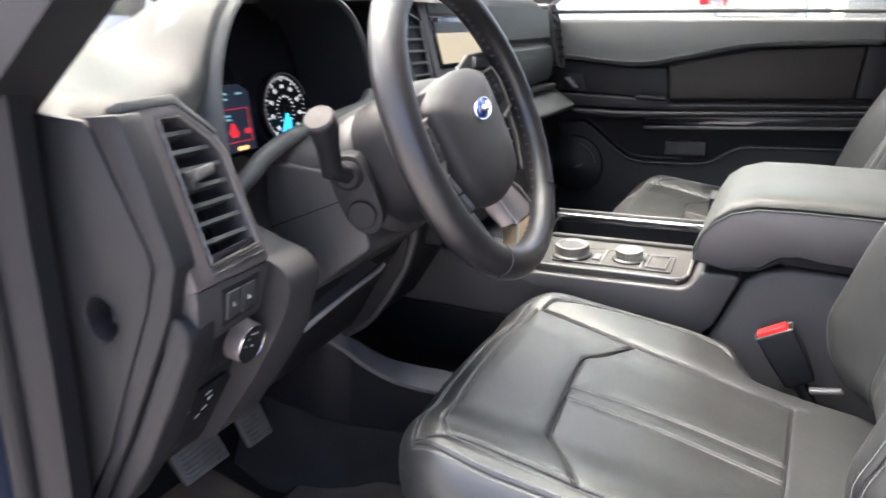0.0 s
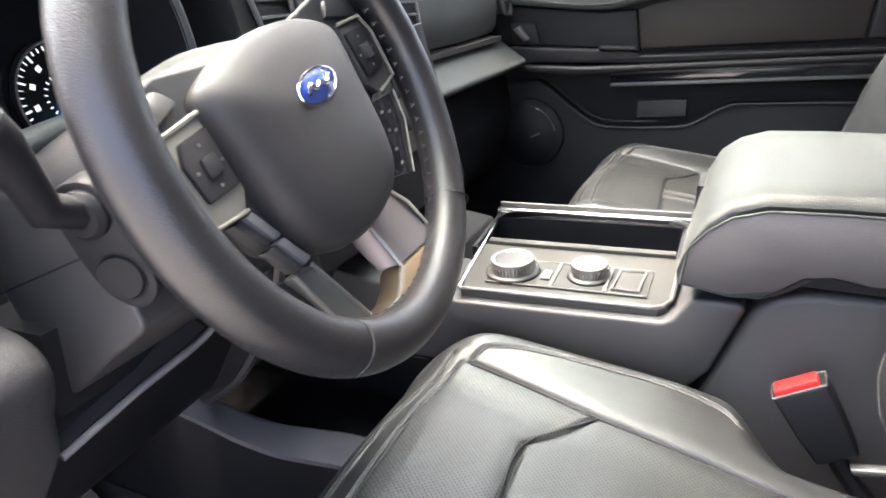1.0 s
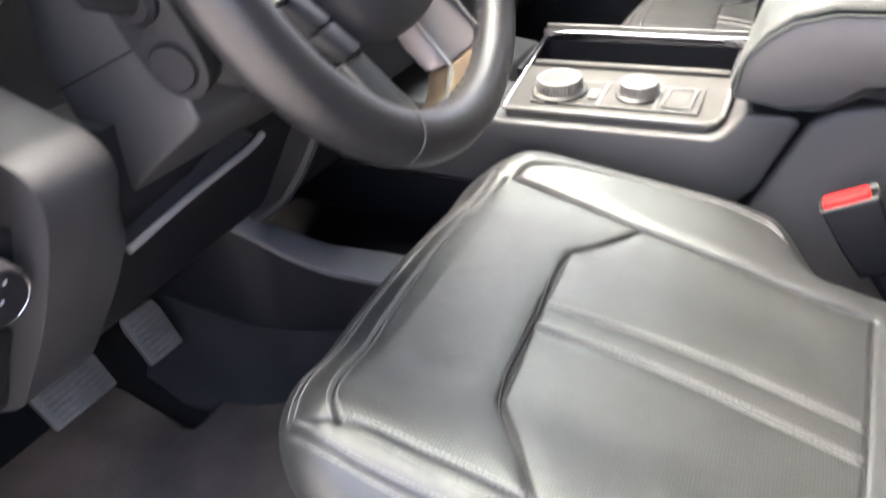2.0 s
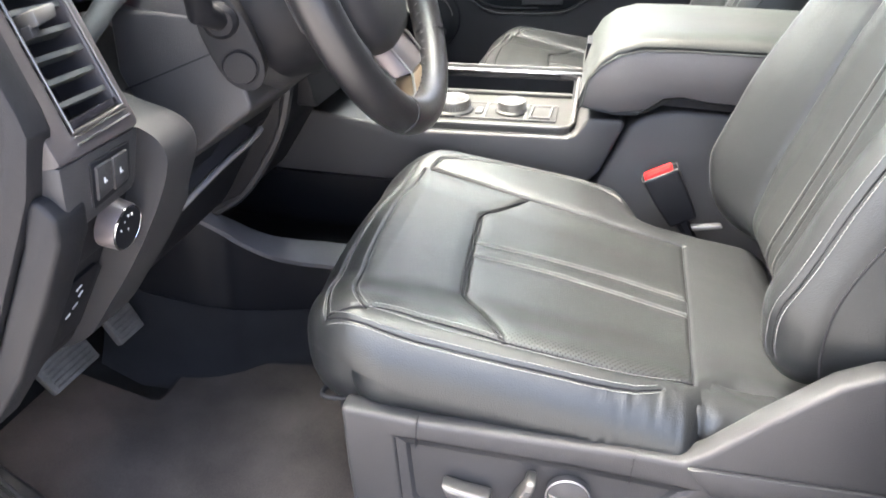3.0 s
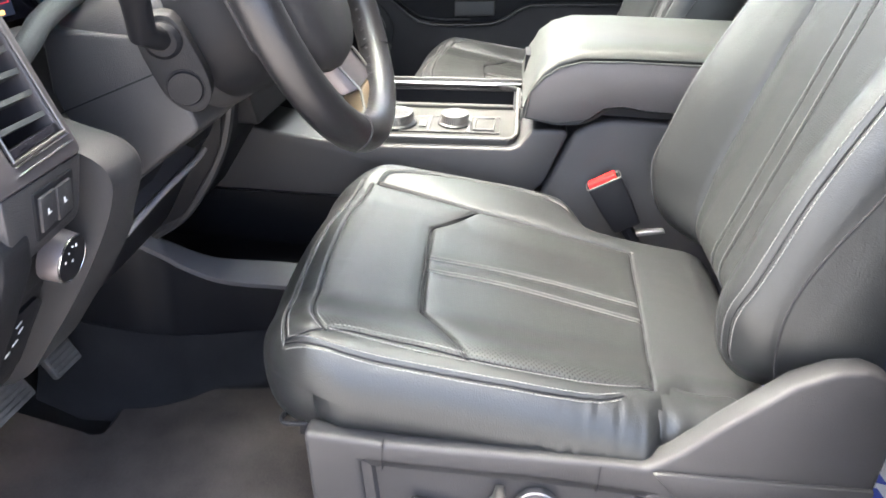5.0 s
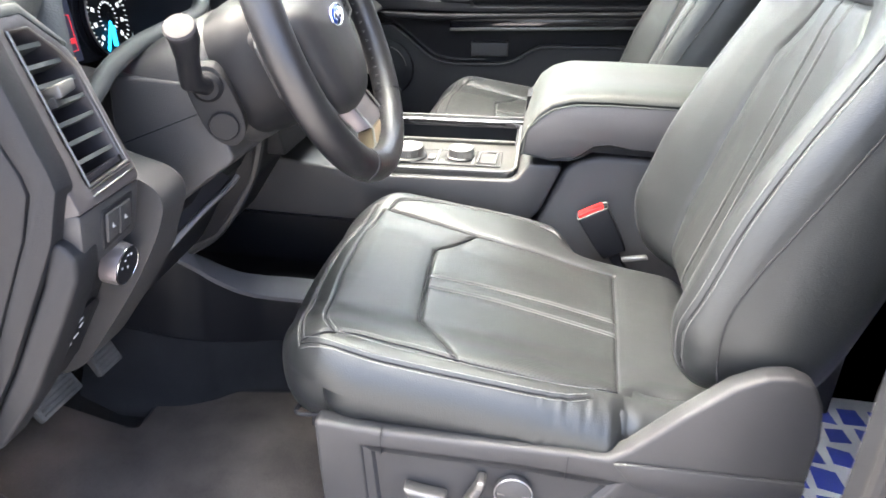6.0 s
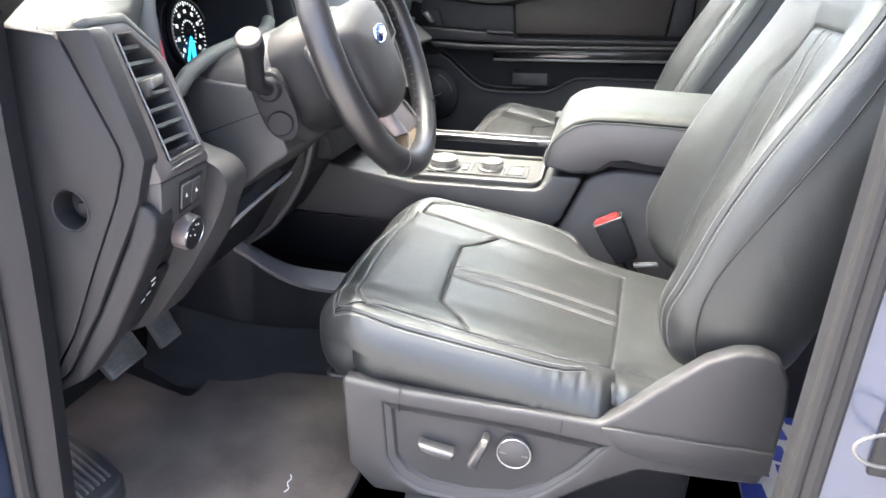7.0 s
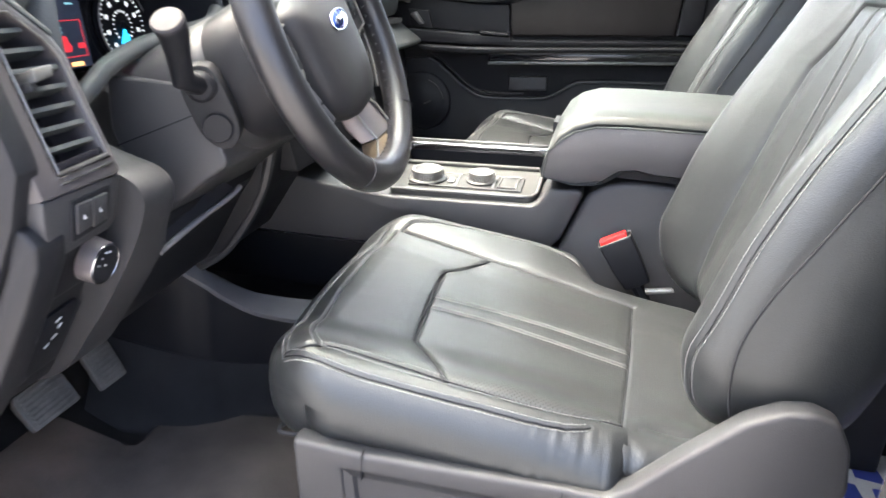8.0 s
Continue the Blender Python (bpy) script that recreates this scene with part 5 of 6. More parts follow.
for k in range(33):
    a = radians(225 - 270 * k / 32)
    big = k % 4 == 0
    radial(a, GR * (0.82 if big else 0.88), GR * 0.96, 0.0008 if big else 0.0004, 0.004, 0.0055, "dial_tick", DIAL, "lit dial mark")
    if big:
        radial(a, GR * 0.62, GR * 0.72, 0.0026, 0.004, 0.0055, "dial_figure", DIAL, "pale bar of a figure")
for k in range(16):
    radial(radians(225 - 270 * k / 15), GR * 0.36, GR * 0.42, 0.0005, 0.004, 0.0055, "inner_tick", DIAL, "lit dial mark")
radial(radians(238), 0.0, GR * 0.95, 0.0022, 0.008, 0.0095, "needle", NEEDLE, "blue lit needle")
radial(radians(262), GR * 0.2, GR * 0.75, 0.0045, 0.008, 0.0093, "needle_glow", NEEDLE, "blue lit needle tail")
part("dial_hub", turned([(0.0, 0.0), (0.007, 0.0), (0.006, 0.004), (0.0, 0.005)], on_cluster(*GC, 0.006), (1, 0, 0.18), 20), BLACK, cluster)

# centre stack
stack = thing("centre_stack", (-0.4, 0.42, 0.45), "silver-edged centre stack with vents, a display and rotary knobs", "centre stack")


def on_stack(u, v, d):
    return (-0.395 - 0.30 * (v - 0.72) + d, u, v)


part("stack_body", prism([(0.205, 0.42), (0.66, 0.42), (0.66, 0.79), (0.62, 0.805), (0.24, 0.805), (0.205, 0.78)], on_stack, -0.2, 0.0, 0.008), BLACK, stack)
part("stack_frame", prism([(0.325, 0.50), (0.545, 0.50), (0.56, 0.79), (0.54, 0.80), (0.33, 0.80), (0.312, 0.79)], on_stack, 0.0, 0.008, 0.003), SATIN, stack, "satin silver frame")
part("display_surround", prism([(0.335, 0.685), (0.535, 0.685), (0.538, 0.768), (0.332, 0.768)], on_stack, 0.007, 0.011, 0.002), GLOSS, stack, "gloss black display surround")
# the cream reflection on the screen is put in as a faint glow
part("display", prism([(0.345, 0.693), (0.525, 0.693), (0.526, 0.742), (0.344, 0.742)], on_stack, 0.010, 0.0125, 0.0), CREAM, stack, "display with a cream reflection made to glow", 0)
part("display_bar", prism([(0.344, 0.7425), (0.526, 0.7425), (0.527, 0.760), (0.343, 0.760)], on_stack, 0.010, 0.0125, 0.0), GREY, stack, "grey bar over the display", 0)
part("button_row", prism([(0.335, 0.772), (0.535, 0.772), (0.535, 0.795), (0.335, 0.795)], on_stack, 0.007, 0.012, 0.002), DASH, stack, "grey button bar")
for k in range(4):
    part("button_slot", prism([(0.36 + 0.05 * k, 0.778), (0.363 + 0.05 * k, 0.778), (0.363 + 0.05 * k, 0.79), (0.36 + 0.05 * k, 0.79)], on_stack, 0.012, 0.0125), BLACK, stack, "", 0)
for u0, u1 in ((0.225, 0.305), (0.565, 0.645)):
    sgn = 1 if u0 < 0.4 else -1
    a, b = (u0, u1) if sgn > 0 else (u1, u0)
    hex_v = [(a + sgn * 0.004, 0.715), (a + sgn * 0.02, 0.762), (a + sgn * 0.04, 0.772), (b, 0.760), (b - sgn * 0.006, 0.660), (a + sgn * 0.014, 0.664)]
    part("stack_vent_well", prism(hex_v, on_stack, -0.001, 0.002, 0.0), BLACK, stack, "black vent", 0)
    part("stack_vent_frame", tube([on_stack(u, v, 0.006) for u, v in hex_v], 0.0035, 8, closed=True), SATIN, stack, "satin vent frame")
    for k in range(5):
        v = 0.678 + 0.018 * k
        part("stack_vane", prism([(a + sgn * 0.012, v), (b - sgn * 0.006, v), (b - sgn * 0.006, v + 0.003), (a + sgn * 0.012, v + 0.003)], on_stack, 0.002, 0.008), PLASTIC, stack)
for u, v, r in ((0.335, 0.645, 0.018), (0.535, 0.645, 0.018), (0.335, 0.565, 0.018), (0.535, 0.565, 0.018)):
    kb = part("rotary_knob", turned([(0.0, 0.0), (r, 0.0), (r, 0.012), (r * 0.85, 0.016), (0.0, 0.016)], on_stack(u, v, 0.008), (1, 0, 0.3), 28), BLACK, stack, "black rotary knob")
    part("knob_ring", tube([on_stack(u + r * math.cos(t), v + r * math.sin(t), 0.020) for t in np.linspace(0, 2 * np.pi, 28, False)], 0.0022, 6, closed=True), CHROME, kb, "chrome ring")
for j in range(3):
    for k in range(4):
        part("stack_button", prism([(0.37 + 0.036 * k, 0.53 + 0.045 * j), (0.40 + 0.036 * k, 0.53 + 0.045 * j), (0.40 + 0.036 * k, 0.56 + 0.045 * j), (0.37 + 0.036 * k, 0.56 + 0.045 * j)], on_stack, 0.007, 0.012, 0.002), BLACK, stack)

# passenger side
pd = [(-0.425, 0.79), (-0.418, 0.755), (-0.414, 0.722), (-0.424, 0.712), (-0.424, 0.706), (-0.408, 0.698), (-0.402, 0.665), (-0.404, 0.628), (-0.412, 0.613), (-0.43, 0.606), (-0.60, 0.60), (-0.60, 0.79)]
part("passenger_fascia", bevelled(loft([[(x - k, y, z) for x, z in pd] for y, k in ((0.655, 0.0), (0.8, -0.003), (1.0, 0.0), (1.13, 0.01))], close=True, caps=True), 0.004, 2), DASH, dash, "pale grey passenger fascia", 40)
part("fascia_strip", box(-0.425, -0.398, 0.665, 1.12, 0.596, 0.606, 0.003), SATIN, dash, "satin strip")
part("fascia_ledge", prism([(-0.36, 0.556), (-0.352, 0.548), (-0.36, 0.538), (-0.43, 0.53), (-0.55, 0.53), (-0.55, 0.60), (-0.42, 0.596)], along_y, 0.655, 1.17, 0.006, 3), DASH, dash, "pale grey ledge over the glove box")
part("glove_box", prism([(-0.40, 0.528), (-0.385, 0.45), (-0.41, 0.33), (-0.46, 0.27), (-0.66, 0.27), (-0.66, 0.528)], along_y, 0.655, 1.17, 0.012, 3), BLACK, dash, "black glove box lid")
far_v = [(1.135, 0.80), (1.175, 0.805), (1.205, 0.76), (1.215, 0.68), (1.195, 0.645), (1.16, 0.65), (1.14, 0.70)]


def on_far(u, v, d):
    return (-0.415 - 0.2 * (v - 0.7) + d, u, v)


part("far_vent_shell", prism(far_v, on_far, -0.12, 0.0, 0.004), PLASTIC, dash, "charcoal outer vent shell")
part("far_vent_frame", tube([on_far(u, v, 0.002) for u, v in far_v], 0.005, 8, closed=True), SATIN, dash, "satin outer vent frame")
for k in range(6):
    v = 0.67 + 0.022 * k
    part("far_vane", prism([(1.15, v), (1.20, v), (1.20, v + 0.006), (1.15, v + 0.006)], on_far, 0.0, 0.008), BLACK, dash)
    part("far_vane_light", prism([(1.15, v + 0.007), (1.20, v + 0.007), (1.20, v + 0.013), (1.15, v + 0.013)], on_far, 0.0, 0.006), GREY, dash)

# ---- steering column and wheel ----
WC, tilt = Vector((-0.174, 0.006, 0.655)), radians(24.3)
WN, WU, WV = Vector((math.cos(tilt), 0, math.sin(tilt))), Vector((-math.sin(tilt), 0, math.cos(tilt))), Vector((0, 1, 0))
SPIN = radians(11)

column = thing("steering_column", (-0.3, 0.0, 0.5), "charcoal steering column shroud with a stalk and a round button", "steering column")


def on_col(a, b, h):
    return tuple(WC + float(a) * WV + float(b) * WU + float(h) * WN)


def oval(wa, top, bot, h, n=40, power=2.6, da=0.0):
    out = []
    for k in range(n):
        t = 2 * math.pi * k / n
        c, s = math.cos(t), math.sin(t)
        a = math.copysign(abs(c) ** (2 / power), c) * wa
        b = math.copysign(abs(s) ** (2 / power), s)
        out.append(on_col(a + da, b * (top if b > 0 else bot), h))
    return out


part("upper_shroud", loft([oval(0.116, 0.055, 0.098, -0.235), oval(0.120, 0.06, 0.100, -0.19), oval(0.121, 0.064, 0.100, -0.15), oval(0.119, 0.066, 0.098, -0.118), oval(0.115, 0.064, 0.094, -0.108), oval(0.108, 0.058, 0.088, -0.105)], close=True, caps=True), PLASTIC, column, "charcoal shroud", 50)
part("wheel_boss", loft([oval(0.113, 0.066, 0.094, -0.108), oval(0.115, 0.070, 0.096, -0.085), oval(0.112, 0.071, 0.093, -0.062), oval(0.102, 0.067, 0.086, -0.042), oval(0.086, 0.059, 0.074, -0.026), oval(0.064, 0.048, 0.056, -0.015), oval(0.04, 0.03, 0.035, -0.010)], close=True, caps=True), BLACK, column, "black wheel boss", 50)
plate = [(-0.038, -0.148), (0.018, -0.160), (0.030, -0.118), (0.022, -0.096), (-0.012, -0.092), (-0.034, -0.105)]
BP = Vector((-0.262, -0.118, 0.563))
BA = Vector((0.25, -0.96, -0.12)).normalized()
BX = Vector((0.92, 0.24, 0.30)).normalized()
BX = (BX - BA * BX.dot(BA)).normalized()
BY = BA.cross(BX)
BY = BY if BY.z > 0 else -BY


def on_side(u, v, d):
    return tuple(BP + float(u) * BX + float(v) * BY + float(d) * BA)


trim = [(-0.021, 0.055), (0.014, 0.058), (0.024, 0.01), (0.020, -0.022), (0.004, -0.034), (-0.012, -0.026), (-0.022, -0.002)]
trim = [tuple(q[:2]) for q in smooth_path([(u, v, 0) for u, v in trim], 4, True)]
part("side_plate", prism(trim, on_side, -0.02, 0.004, 0.002), ENDTRIM, column, "dark rounded side plate")
part("column_button", turned([(0.0, 0.0), (0.0165, 0.0), (0.0165, 0.002), (0.0155, 0.004), (0.0, 0.0048)], on_side(0.0, -0.008, 0.003), BA, 32), ENDTRIM, column, "round dark button")
part("button_ring", tube([on_side(0.0175 * math.cos(t), -0.008 + 0.0175 * math.sin(t), 0.004) for t in np.linspace(0, 2 * np.pi, 32, False)], 0.0009, 6, closed=True), BLACK, column)
part("stalk_socket", turned([(0.0, 0.0), (0.018, 0.0), (0.017, 0.008), (0.013, 0.012), (0.0, 0.012)], on_side(0.0, 0.04, 0.0), BA, 28), BLACK, column, "black stalk boot")
s0 = Vector(on_side(0.0, 0.042, 0.006))
tip = Vector((-0.266, -0.192, 0.669))
stalk = part("stalk", tube([s0, s0 + Vector((-0.006, -0.022, 0.008)), s0.lerp(tip, 0.55) + Vector((-0.004, -0.004, 0.0)), s0.lerp(tip, 0.85), tip], [0.011, 0.0125, 0.0125, 0.0155, 0.0165], 20), BLACK, column, "black wiper and indicator stalk")
sd = (tip - s0.lerp(tip, 0.55)).normalized()
part("stalk_cap", turned([(0.0, -0.001), (0.0165, -0.001), (0.0168, 0.003), (0.0150, 0.0055), (0.0, 0.0065)], tip, sd, 32), CAPGREY, stalk, "pale grey stalk end cap")
part("lock_hole", turned([(0.0, 0.0), (0.0042, 0.0), (0.003, 0.0012), (0.0, 0.0012)], on_col(-0.088, -0.012, -0.052), (0.2, -0.97, 0.1), 16), GLOSS, column, "small dark hole")
low_cover = [(-0.396, 0.60), (-0.396, 0.538), (-0.372, 0.488), (-0.338, 0.441), (-0.288, 0.484), (-0.256, 0.508), (-0.252, 0.516), (-0.268, 0.56), (-0.285, 0.60)]
part("lower_shroud", prism(low_cover, along_y, -0.1165, 0.116, 0.010, 3), PLASTIC, column, "charcoal lower shroud", 50)
part("cover_joint", prism([(-0.39, 0.519), (-0.262, 0.577), (-0.262, 0.5788), (-0.39, 0.5208)], along_y, -0.1172, -0.115), BLACK, column, "", 0)

wheel = thing("steering_wheel", tuple(WC), "black leather steering wheel with a blue oval badge and satin spokes", "steering wheel")


def on_wheel(a, b, h):
    c, s = math.cos(SPIN), math.sin(SPIN)
    return tuple(WC + float(a * c - b * s) * WV + float(a * s + b * c) * WU + float(h) * WN)


RR = 0.1735
part("rim", tube([on_wheel(RR * math.cos(t), RR * math.sin(t), 0.015) for t in np.linspace(0, 2 * np.pi, 96, False)], 0.0182, 20, closed=True, flat=1.1), WHEEL, wheel, "black leather rim", 180)
for deg in (232, 308):
    t = radians(deg)
    part("rim_seam", tube([on_wheel((RR + 0.0187 * math.cos(p)) * math.cos(t), (RR + 0.0187 * math.cos(p)) * math.sin(t), 0.015 + 0.0206 * math.sin(p)) for p in np.linspace(-0.6, 3.7, 24)], 0.0010, 5), GREY, wheel, "pale seam")
bm = bmesh.new()
for k in range(150):
    t = 2 * math.pi * k / 150
    ci, ri = math.cos(t), RR - 0.0182
    t2 = t + 0.030 * (1 if k % 2 else -1)
    tube([on_wheel(ri * math.cos(t), ri * math.sin(t), 0.021), on_wheel((ri - 0.001) * math.cos(t2), (ri - 0.001) * math.sin(t2), 0.010)], 0.0005, 4, bm=bm)
tagged(part("rim_stitching", bm, FOOTTRIM, wheel, "grey cross stitching"), kind="stuff")
hub = [(-0.096, 0.042), (-0.07, 0.056), (-0.035, 0.063), (0.0, 0.065), (0.035, 0.063), (0.07, 0.056), (0.096, 0.042), (0.094, 0.0), (0.091, -0.03), (0.086, -0.056), (0.072, -0.080), (0.040, -0.095), (0.0, -0.099), (-0.040, -0.095), (-0.070, -0.080), (-0.085, -0.056), (-0.091, -0.03), (-0.094, 0.0)]
hub = [tuple(q[:2]) for q in smooth_path([(u, v, 0) for u, v in hub], 4, True)]
rows = [[on_wheel(u * k * (0.99 if u < 0 else 0.83) - 0.004, -0.015 + (v + 0.015) * k, h + (0.006 if h > -0.02 else 0)) for u, v in hub] for k, h in ((0.86, -0.05), (0.92, -0.03), (0.955, -0.014), (0.975, -0.002), (0.955, 0.008), (0.885, 0.0165), (0.72, 0.022), (0.5, 0.0265), (0.25, 0.0285), (0.04, 0.029))]
part("airbag_cover", loft(rows, close=True, caps=True), HUB, wheel, "charcoal airbag cover", 60)
badge = part("badge", loft([[on_wheel(-0.011 + 0.026 * k * math.cos(t), 0.012 + 0.0116 * k * math.sin(t), h + 0.006) for t in np.linspace(0, 2 * np.pi, 40, False)] for k, h in ((1.0, 0.02), (1.0, 0.0275), (0.93, 0.0292), (0.02, 0.0302))], close=True, caps=True), EMBLEM, wheel, "blue oval badge", 60)
part("badge_rim", tube([on_wheel(-0.011 + 0.0256 * math.cos(t), 0.012 + 0.0113 * math.sin(t), 0.0348) for t in np.linspace(0, 2 * np.pi, 40, False)], 0.0010, 6, closed=True), CHROME, badge, "chrome badge rim")
part("badge_stroke", tube(smooth_path([on_wheel(0.88 * u - 0.011, 0.88 * v - 0.003, 0.0364) for u, v in ((-0.019, 0.015), (-0.012, 0.021), (-0.006, 0.016), (0.002, 0.019), (0.010, 0.015), (0.018, 0.020))], 4), 0.0016, 6), CHROME, badge, "plain silver flourish")
for s in (-1, 1):
    arm = [(s * 0.05, 0.058), (s * 0.105, 0.066), (s * 0.155, 0.058), (s * 0.174, 0.044), (s * 0.177, -0.012), (s * 0.152, -0.026), (s * 0.142, -0.024), (s * 0.106, -0.030), (s * 0.09, -0.084), (s * 0.06, -0.08)]
    part("spoke", prism(arm, on_wheel, -0.008, -0.001, 0.003, 3), PLASTIC, wheel, "charcoal spoke")
    wing = [(s * 0.099, 0.046), (s * 0.112, 0.060), (s * 0.152, 0.050), (s * 0.158, 0.026), (s * 0.146, 0.022), (s * 0.136, 0.037)]
    # left facet paler than the right: light on that side is put into colour
    part("spoke_shoulder", prism(wing, on_wheel, -0.01, 0.004, 0.005, 2), SPOKE if s < 0 else PLASTIC, wheel, "satin facet above the keys, paled as if lit" if s < 0 else "")
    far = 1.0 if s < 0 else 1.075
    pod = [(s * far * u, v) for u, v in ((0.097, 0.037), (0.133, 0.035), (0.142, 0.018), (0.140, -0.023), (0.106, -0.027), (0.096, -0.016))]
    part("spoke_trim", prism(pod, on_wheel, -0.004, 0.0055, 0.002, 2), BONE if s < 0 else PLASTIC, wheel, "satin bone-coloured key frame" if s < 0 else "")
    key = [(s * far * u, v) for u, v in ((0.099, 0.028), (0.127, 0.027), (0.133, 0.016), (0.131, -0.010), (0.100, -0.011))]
    # left pad likewise paled as if lit, the right one left black
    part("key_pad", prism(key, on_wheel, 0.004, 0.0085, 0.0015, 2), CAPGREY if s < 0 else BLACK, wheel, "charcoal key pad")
    part("centre_key", prism([(s * far * u, v) for u, v in ((0.107, 0.014), (0.121, 0.014), (0.122, 0.001), (0.108, 0.001))], on_wheel, 0.007, 0.0112, 0.0015, 2), GREY, wheel, "grey centre key")
    for u, v in ((0.114, 0.021), (0.127, 0.008), (0.115, -0.005), (0.103, 0.007)):
        part("key_mark", prism([(s * far * u - 0.0014, v - 0.001), (s * far * u + 0.0014, v - 0.001), (s * far * u + 0.0014, v + 0.001), (s * far * u - 0.0014, v + 0.001)], on_wheel, 0.0083, 0.0091), SPOKE, wheel, "pale symbol", 0)
    part("key_edge", tube([on_wheel(u, v, 0.0066) for u, v in pod[:5]], 0.0016, 6), BONE, wheel, "thin satin edge")
    if s < 0:
        for k in range(2):
            for j in range(2):
                top_b, bot_b = -0.029 - 0.026 * j, -0.053 - 0.026 * j
                c0, c1 = -0.1215 + 0.0095 * k + 0.0125 * j, -0.1215 + 0.0095 * k + 0.0125 * (j + 1)
                quad = [(c0, top_b), (c0 + 0.009, top_b), (c1 + 0.009, bot_b), (c1, bot_b)]
                part("rocker_key", prism(quad, on_wheel, -0.006, 0.004 + 0.0025 * k, 0.0018, 2), FOOTTRIM if k else PLASTIC, wheel, "grey rocker key" if k else "charcoal rocker key")
    else:
        rocker = [(0.097, -0.030), (0.142, -0.034), (0.136, -0.060), (0.104, -0.100), (0.082, -0.092)]
        part("rocker_panel", prism(rocker, on_wheel, -0.01, 0.003, 0.002, 2), GLOSS, wheel, "black rocker switches")
        part("rocker_edge", tube([on_wheel(u, v, 0.0038) for u, v in rocker[1:4]], 0.0010, 6), BONE, wheel, "thin satin edge")
        for u, v in ((0.105, -0.042), (0.118, -0.046), (0.102, -0.058), (0.112, -0.062), (0.097, -0.074), (0.094, -0.086)):
            part("rocker_mark", prism([(u - 0.0025, v - 0.0012), (u + 0.0025, v - 0.0012), (u + 0.0025, v + 0.0012), (u - 0.0025, v + 0.0012)], on_wheel, 0.0025, 0.0037), SPOKE, wheel, "pale symbol", 0)
bar = [(-0.088, -0.084), (-0.066, -0.088), (-0.036, -0.163), (-0.068, -0.158)]
part("lower_spoke", prism(bar, on_wheel, -0.020, -0.0070, 0.003, 2), SPOKE, wheel, "taupe satin lower spoke")
for pts in (((-0.088, -0.084), (-0.068, -0.156)), ((-0.066, -0.088), (-0.036, -0.161))):
    part("spoke_edge", tube([on_wheel(u, v, -0.0078) for u, v in pts], 0.0019, 6), BONE, wheel, "thin satin edge")
strut = [(-0.104, -0.080), (-0.092, -0.083), (-0.066, -0.140), (-0.084, -0.146)]
part("spoke_strut", prism(strut, on_wheel, -0.022, -0.013, 0.003, 2), PLASTIC, wheel, "charcoal lower strut")
def dished(u, v, h):
    """The far lower spoke climbs from the hub to the face of the rim."""
    return on_wheel(u, v, h + 0.021 * step(0.095, 0.155, math.hypot(u, v)))


leg = [(0.038, -0.078), (0.064, -0.090), (0.070, -0.113), (0.075, -0.151), (0.008, -0.141), (0.016, -0.118), (0.020, -0.096)]
part("lower_spoke", prism(leg, dished, -0.036, -0.012, 0.004, 2), ROSE, wheel, "pale satin lower spoke")
end = [(0.008, -0.1415), (0.075, -0.1515), (0.056, -0.161), (0.020, -0.1695), (-0.030, -0.168), (-0.058, -0.158), (-0.060, -0.148), (-0.022, -0.153), (-0.006, -0.149)]
part("spoke_end", prism(end, dished, -0.036, -0.0115, 0.004, 2), BRONZE, wheel, "bronze spoke end")
part("spoke_edge", tube([dished(u, v, -0.0115) for u, v in ((0.020, -0.098), (0.016, -0.118), (0.007, -0.1415), (-0.022, -0.153), (-0.058, -0.149))], 0.0018, 6), BONE, wheel, "thin satin edge")
part("spoke_edge", tube([dished(u, v, -0.0115) for u, v in ((0.064, -0.091), (0.070, -0.113), (0.075, -0.150))], 0.0018, 6), BONE, wheel, "thin satin edge")
part("bottom_trim", prism([(-0.048, -0.160), (-0.016, -0.165), (-0.012, -0.176), (-0.052, -0.174)], on_wheel, -0.03, -0.0145, 0.003, 2), PLASTIC, wheel, "charcoal bottom trim")
settle(column, -0.008, 0.011, -0.001)
settle(wheel, -0.016, -0.007, -0.006)

# ---- footwell ----
mat = thing("floor_mat", (-0.4, -0.1, -0.01), "worn dark grey fabric floor mat with lint", "floor mat")
edge = [(-0.66, -0.35), (-0.15, -0.35), (-0.145, -0.1), (-0.17, 0.11), (-0.22, 0.148), (-0.286, 0.157), (-0.387, 0.139), (-0.470, 0.125), (-0.492, 0.117), (-0.502, 0.095), (-0.500, 0.031), (-0.504, 0.014), (-0.520, 0.010), (-0.57, 0.020), (-0.63, 0.024), (-0.66, 0.02)]
part("mat_pad", prism(edge, lambda u, v, d: (u, v, d + 0.35 * max(0.0, -0.56 - u) ** 1.2), -0.013, 0.004, 0.003, 2), MAT, mat)
part("mat_binding", tube([(x, y, 0.0005) for x, y in edge], 0.0034, 6, closed=True), RUBBER, mat, "dark bound edge")
for x, y in ((-0.258, 0.074),):
    part("mat_clip", turned([(0.0, 0.0), (0.013, 0.0), (0.012, 0.002), (0.008, 0.003), (0.0, 0.003)], (x, y, 0.001), (0, 0, 1), 20), PLASTIC, mat, "round mat clip")
lint = thing("lint", (-0.24, -0.16, 0.003), "pale curl of thread lying on the mat", "lint")
part("thread", tube(smooth_path([(-0.246, -0.138, 0.005), (-0.241, -0.148, 0.006), (-0.243, -0.158, 0.005), (-0.236, -0.170, 0.006), (-0.240, -0.178, 0.005)], 5), 0.0009, 5), WHITE, lint)
specks = bmesh.new()
rnd = random.Random(4)
